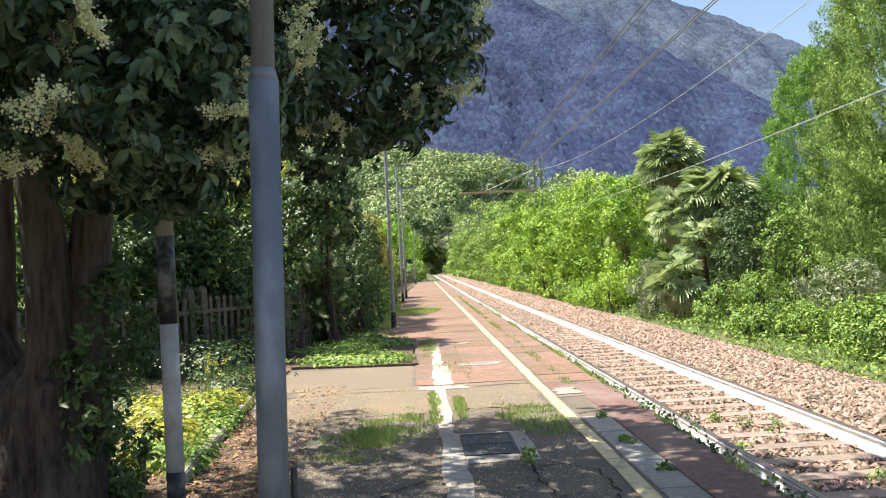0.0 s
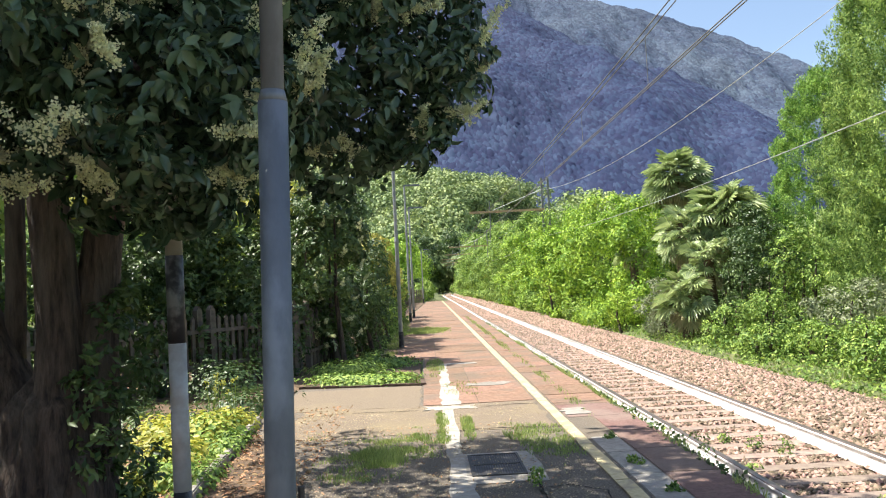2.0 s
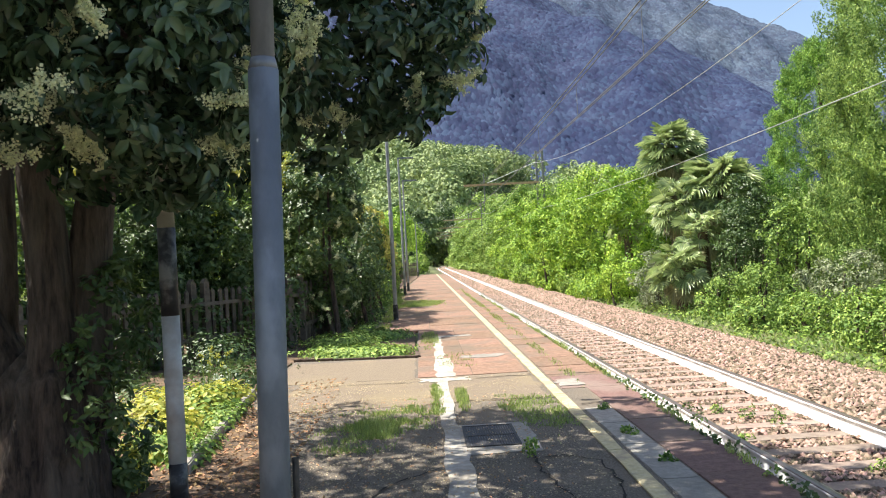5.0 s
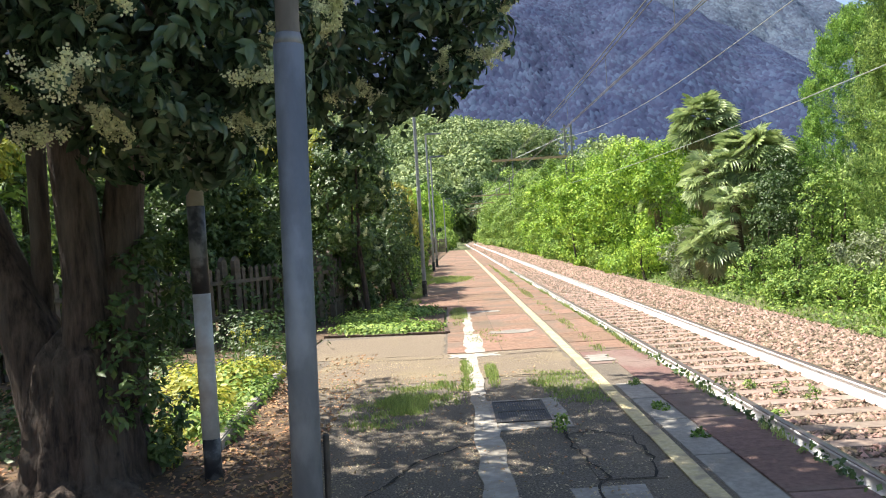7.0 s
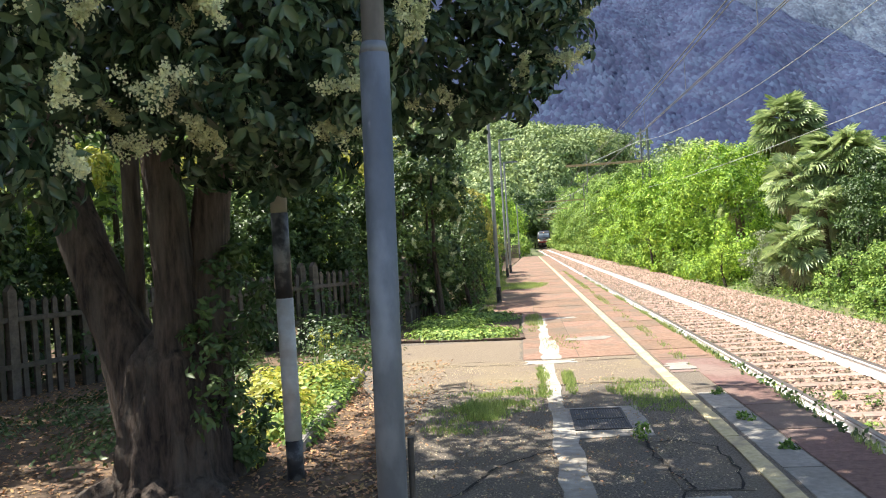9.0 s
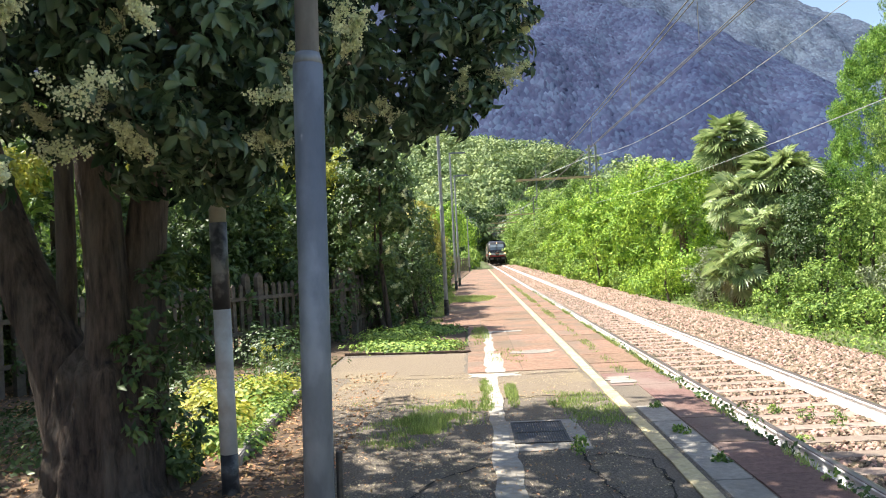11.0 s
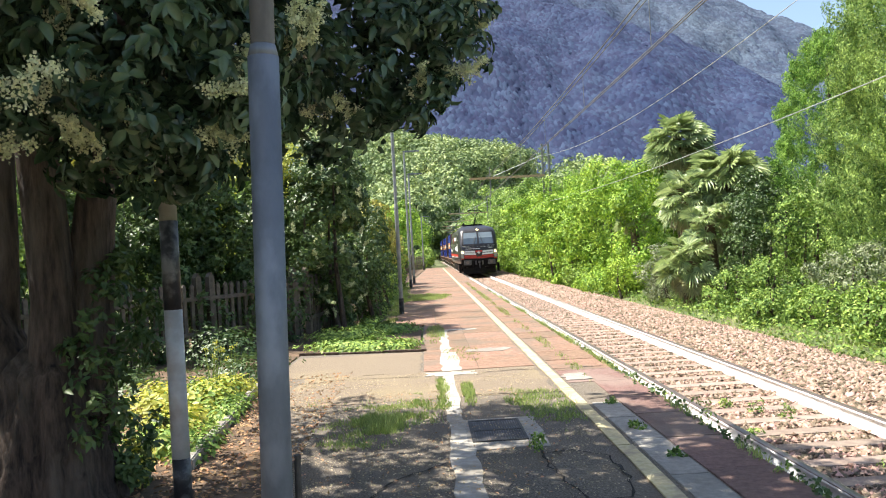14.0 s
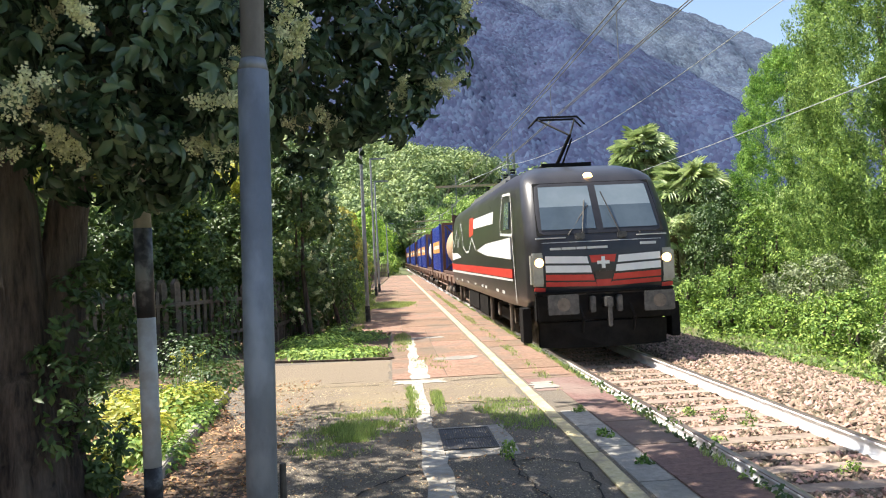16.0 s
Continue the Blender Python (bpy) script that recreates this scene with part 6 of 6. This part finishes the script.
        for yy in (3.0, 4.0, 6.2, 7.0, 8.8, 11.0, 13.0, 15.2):
            side_patch("side_mark", [(yy, 1.14), (yy, 1.2), (yy + 0.4, 1.2), (yy + 0.4, 1.14)], LOCOLINE, body, "", s)
        boxes_each("underfloor_box", [(s * 1.25 - 0.15, 6.9, 0.35, s * 1.25 + 0.15, 8.8, 0.93), (s * 1.25 - 0.15, 9.1, 0.4, s * 1.25 + 0.15, 11.9, 0.93)], LOCODARK, L, "", bevel=0.03)
        for yy in (3.2, 6.6, 12.3, 15.7):
            bm = bmesh.new()
            cyl(bm, (s * 1.33, yy, 0.3), (s * 1.33, yy, 0.95), 0.05, sides=8)
            part("damper", bm, WHEELSTEEL, L)
    bogie(L, 4.75, 2, 0.62, 1.3)
    bogie(L, 14.2, 2, 0.62, 1.3)
    # roof: long raised hood, boxes, insulators, two pantographs
    boxes("roof_hood", [(-1.02, 5.2, 3.6, 1.02, 14.0, 3.92)], LOCOROOF, L, "grey roof hood", bevel=0.12)
    boxes_each("roof_box", [(-0.6, 9.0, 3.9, 0.1, 10.2, 4.1), (-0.3, 12.2, 3.9, 0.5, 13.0, 4.12)], LOCODARK, L, "", bevel=0.03)
    for yy in (6.2, 7.4, 8.6, 11.2):
        bm = bmesh.new()
        for q in range(4):
            cyl(bm, (-0.7, yy, 3.9 + q * 0.07), (-0.7, yy, 3.94 + q * 0.07), 0.07, sides=10)
        part("insulator", bm, LOCODARK, L)
    for y0, raised, d in ((3.6, True, 1), (15.4, False, -1)):
        bm = bmesh.new()
        box(bm, -0.55, y0 - 0.5, 3.84, 0.55, y0 - 0.42, 3.92)
        box(bm, -0.55, y0 + 0.9, 3.84, 0.55, y0 + 0.98, 3.92)
        box(bm, -0.5, y0 - 0.42, 3.85, -0.42, y0 + 0.9, 3.91)
        box(bm, 0.42, y0 - 0.42, 3.85, 0.5, y0 + 0.9, 3.91)
        p = part("pantograph", bm, LOCODARK, L, "raised pantograph" if raised else "folded pantograph")
        top = 5.06 if raised else 4.12
        knee = (0, y0 - 0.95, 4.45) if raised else (0, y0 - 0.7, 3.98)
        bm = bmesh.new()
        cyl(bm, (0, y0 + 0.7, 3.92), knee, 0.045, 0.035, sides=8)
        cyl(bm, (0.1, y0 + 0.5, 3.92), (0.06, knee[1] + 0.1, knee[2] - 0.06), 0.02, sides=6)
        part("lower_arm", bm, LOCODARK, p)
        bm = bmesh.new()
        for sx in (-0.42, 0.42):
            cyl(bm, knee, (sx, y0 + 0.3, top - 0.06), 0.022, sides=6)
        part("upper_arm", bm, LOCODARK, p)
        bm = bmesh.new()
        for dy in (0.15, 0.5):
            box(bm, -0.45, y0 + dy, top - 0.04, 0.45, y0 + dy + 0.05, top)
            for sx in (-1, 1):
                cyl(bm, (sx * 0.45, y0 + dy + 0.025, top - 0.02), (sx * 0.62, y0 + dy + 0.025, top - 0.2), 0.02, sides=6)
        part("collector_head", bm, LOCODARK, p)
    return L


def wagon():
    W = tagged(holder("flat_wagon"), "rusty brown container flat wagon", "wagon", "container wagons")
    boxes("frame", [(-1.25, 0.6, 0.85, -1.1, 17.9, 1.16), (1.1, 0.6, 0.85, 1.25, 17.9, 1.16), (-1.1, 0.6, 0.95, 1.1, 1.0, 1.14), (-1.1, 17.5, 0.95, 1.1, 17.9, 1.14), (-0.2, 1.0, 0.8, 0.2, 17.5, 1.1)] + [(-1.1, yy, 0.95, 1.1, yy + 0.12, 1.12) for yy in (3, 5.5, 8, 10.5, 13, 15.5)], WAGONBROWN, W, "rusty steel frame")
    for s in (-1, 1):
        for yy in (2.0, 4.6, 7.2, 9.2, 11.8, 14.4, 16.4):
            boxes("bracket", [(s * 1.27 - 0.05, yy, 0.72, s * 1.27 + 0.05, yy + 0.14, 1.1)], WAGONBROWN, W)
        bm = bmesh.new()
        cyl(bm, (s * 1.2, 5.6, 0.62), (s * 1.2, 12.9, 0.62), 0.035, sides=8)
        part("truss_rod", bm, WAGONBROWN, W)
    bogie(W, 2.9, 2, 0.46, 0.9)
    bogie(W, 15.6, 2, 0.46, 0.9)
    buffers(W, 0.0, 0.6, LOCODARK)
    buffers(W, 18.5, 17.9, LOCODARK)
    return W


def box_container(length, body_mat, band, label):
    C = tagged(holder("freight_container"), label, "container", "containers on the train")
    z0, h, w = 0.0, 2.62, 1.22
    bm = bmesh.new()
    box(bm, -w + 0.03, 0.05, z0 + 0.08, w - 0.03, length - 0.05, z0 + h - 0.05)
    body = part("body", bm, body_mat, C)
    for s in (-1, 1):
        n = int(length / 0.28)
        bm = bmesh.new()
        for i in range(n):
            yy = 0.12 + i * (length - 0.24) / n
            box(bm, s * (w - 0.02) - 0.018, yy, z0 + 0.15, s * (w - 0.02) + 0.018, yy + 0.14, z0 + h - 0.12)
        part("corrugation", bm, body_mat, C)
        if band:
            for ya, yb in ((0.5, length * 0.46), (length * 0.5, length - 0.5)):
                boxes("band", [(s * (w + 0.004) - 0.008, ya, z0 + 1.05, s * (w + 0.004) + 0.008, yb, z0 + 1.7)], band, C, "orange lettered band")
            for q in range(6):
                yy = 0.8 + q * (length - 2) / 6
                boxes("lettering_bar", [(s * (w + 0.012) - 0.006, yy, z0 + 1.28, s * (w + 0.012) + 0.006, yy + 0.55, z0 + 1.48)], LOCOWHITE, C, "pale illegible lettering")
    for sx in (-1, 1):
        for yy in (0.0, length - 0.14):
            bm = bmesh.new()
            box(bm, sx * (w - 0.04) - 0.06, yy, z0, sx * (w - 0.04) + 0.06, yy + 0.14, z0 + h)
            part("corner_post", bm, body_mat, C)
    boxes_each("door_bar", [(x, -0.03, 0.15, x + 0.04, 0.02, 2.5) for x in (-0.8, -0.35, 0.3, 0.75)], BUFFER, C)
    return C


def tank_container(length, tank_mat, label):
    C = tagged(holder("tank_container"), label, "container", "containers on the train")
    h, w = 2.6, 1.21
    for sx in (-1, 1):
        for yy in (0.0, length - 0.14):
            boxes("corner_post", [(sx * (w - 0.06) - 0.07, yy, 0, sx * (w - 0.06) + 0.07, yy + 0.14, h)], FRAMEBROWN, C)
        boxes("side_rail", [(sx * (w - 0.06) - 0.05, 0.14, 0.02, sx * (w - 0.06) + 0.05, length - 0.14, 0.14)], FRAMEBROWN, C)
    for yy in (0.02, length - 0.12):
        boxes_each("end_rail", [(-w + 0.13, yy, h - 0.14, w - 0.13, yy + 0.1, h - 0.02), (-w + 0.13, yy, 0.03, w - 0.13, yy + 0.1, 0.15)], FRAMEBROWN, C)
        bm = bmesh.new()
        cyl(bm, (-w + 0.15, yy + 0.05, 0.15), (0, yy + 0.05, 1.2), 0.04, sides=6)
        cyl(bm, (w - 0.15, yy + 0.05, 0.15), (0, yy + 0.05, 1.2), 0.04, sides=6)
        cyl(bm, (-w + 0.15, yy + 0.05, h - 0.15), (0, yy + 0.05, 1.4), 0.04, sides=6)
        cyl(bm, (w - 0.15, yy + 0.05, h - 0.15), (0, yy + 0.05, 1.4), 0.04, sides=6)
        part("end_brace", bm, FRAMEBROWN, C)
    ring = np.array([0.0, 0.12, 0.3, 0.5])
    ys_ = np.concatenate([0.35 + ring, length - 0.35 - ring[::-1]])
    rs = np.array([0.3, 0.8, 1.0, 1.08, 1.08, 1.0, 0.8, 0.3])
    v, f = tube(np.stack([np.zeros(8), ys_, np.full(8, 1.28)], 1), rs, 28)
    tank = soup("tank", v, f, tank_mat, C, "cylindrical tank", smooth=True)
    bm = bmesh.new()
    cyl(bm, (0, 0.3, 1.28), (0, 0.36, 1.28), 0.32, sides=20)
    cyl(bm, (0, length - 0.36, 1.28), (0, length - 0.3, 1.28), 0.32, sides=20)
    cyl(bm, (0, length / 2, 2.3), (0, length / 2, 2.5), 0.28, sides=18)
    part("manhole", bm, tank_mat, tank)
    boxes("walkway", [(-0.3, 0.3, h - 0.12, 0.3, length - 0.3, h - 0.06)], FRAMEBROWN, C)
    return C


train = [(locomotive(), 0.0, 0.0)]
blue = box_container(7.2, BLUEBOX, ORANGE, "blue corrugated freight container with orange lettered bands")
tank_a = tank_container(7.2, TANK, "tank container with a tan tank in a brown frame")
tank_b = tank_container(7.2, WHITEBOX, "tank container with a white tank in a brown frame")
flat = wagon()
loads = [(tank_a, blue), (tank_b, blue), (blue, tank_a), (blue, blue), (tank_b, blue), (blue, tank_a)]
used = set()


def take(thing):
    if thing.name in used:
        return copy_thing(thing, pose(0, 0, 0))
    used.add(thing.name)
    return thing


for i, pair in enumerate(loads):
    at = LOCO_LEN + 0.02 + 18.52 * i
    train.append((take(flat), at, 0.0))
    for j, thing in enumerate(pair):
        train.append((take(thing), at + (0.9, 10.0)[j], 1.17))


def motions():
    for thing, back, z in train:
        rows = []
        for k in range(33):
            t = k * 0.5
            s = 12.1 + 22.1 * (16 - t) + back
            x, y, heading = track(s)
            rows.append((t, pose(x, y, z, 0, 0, heading)))
        walk(thing, rows)


motions()
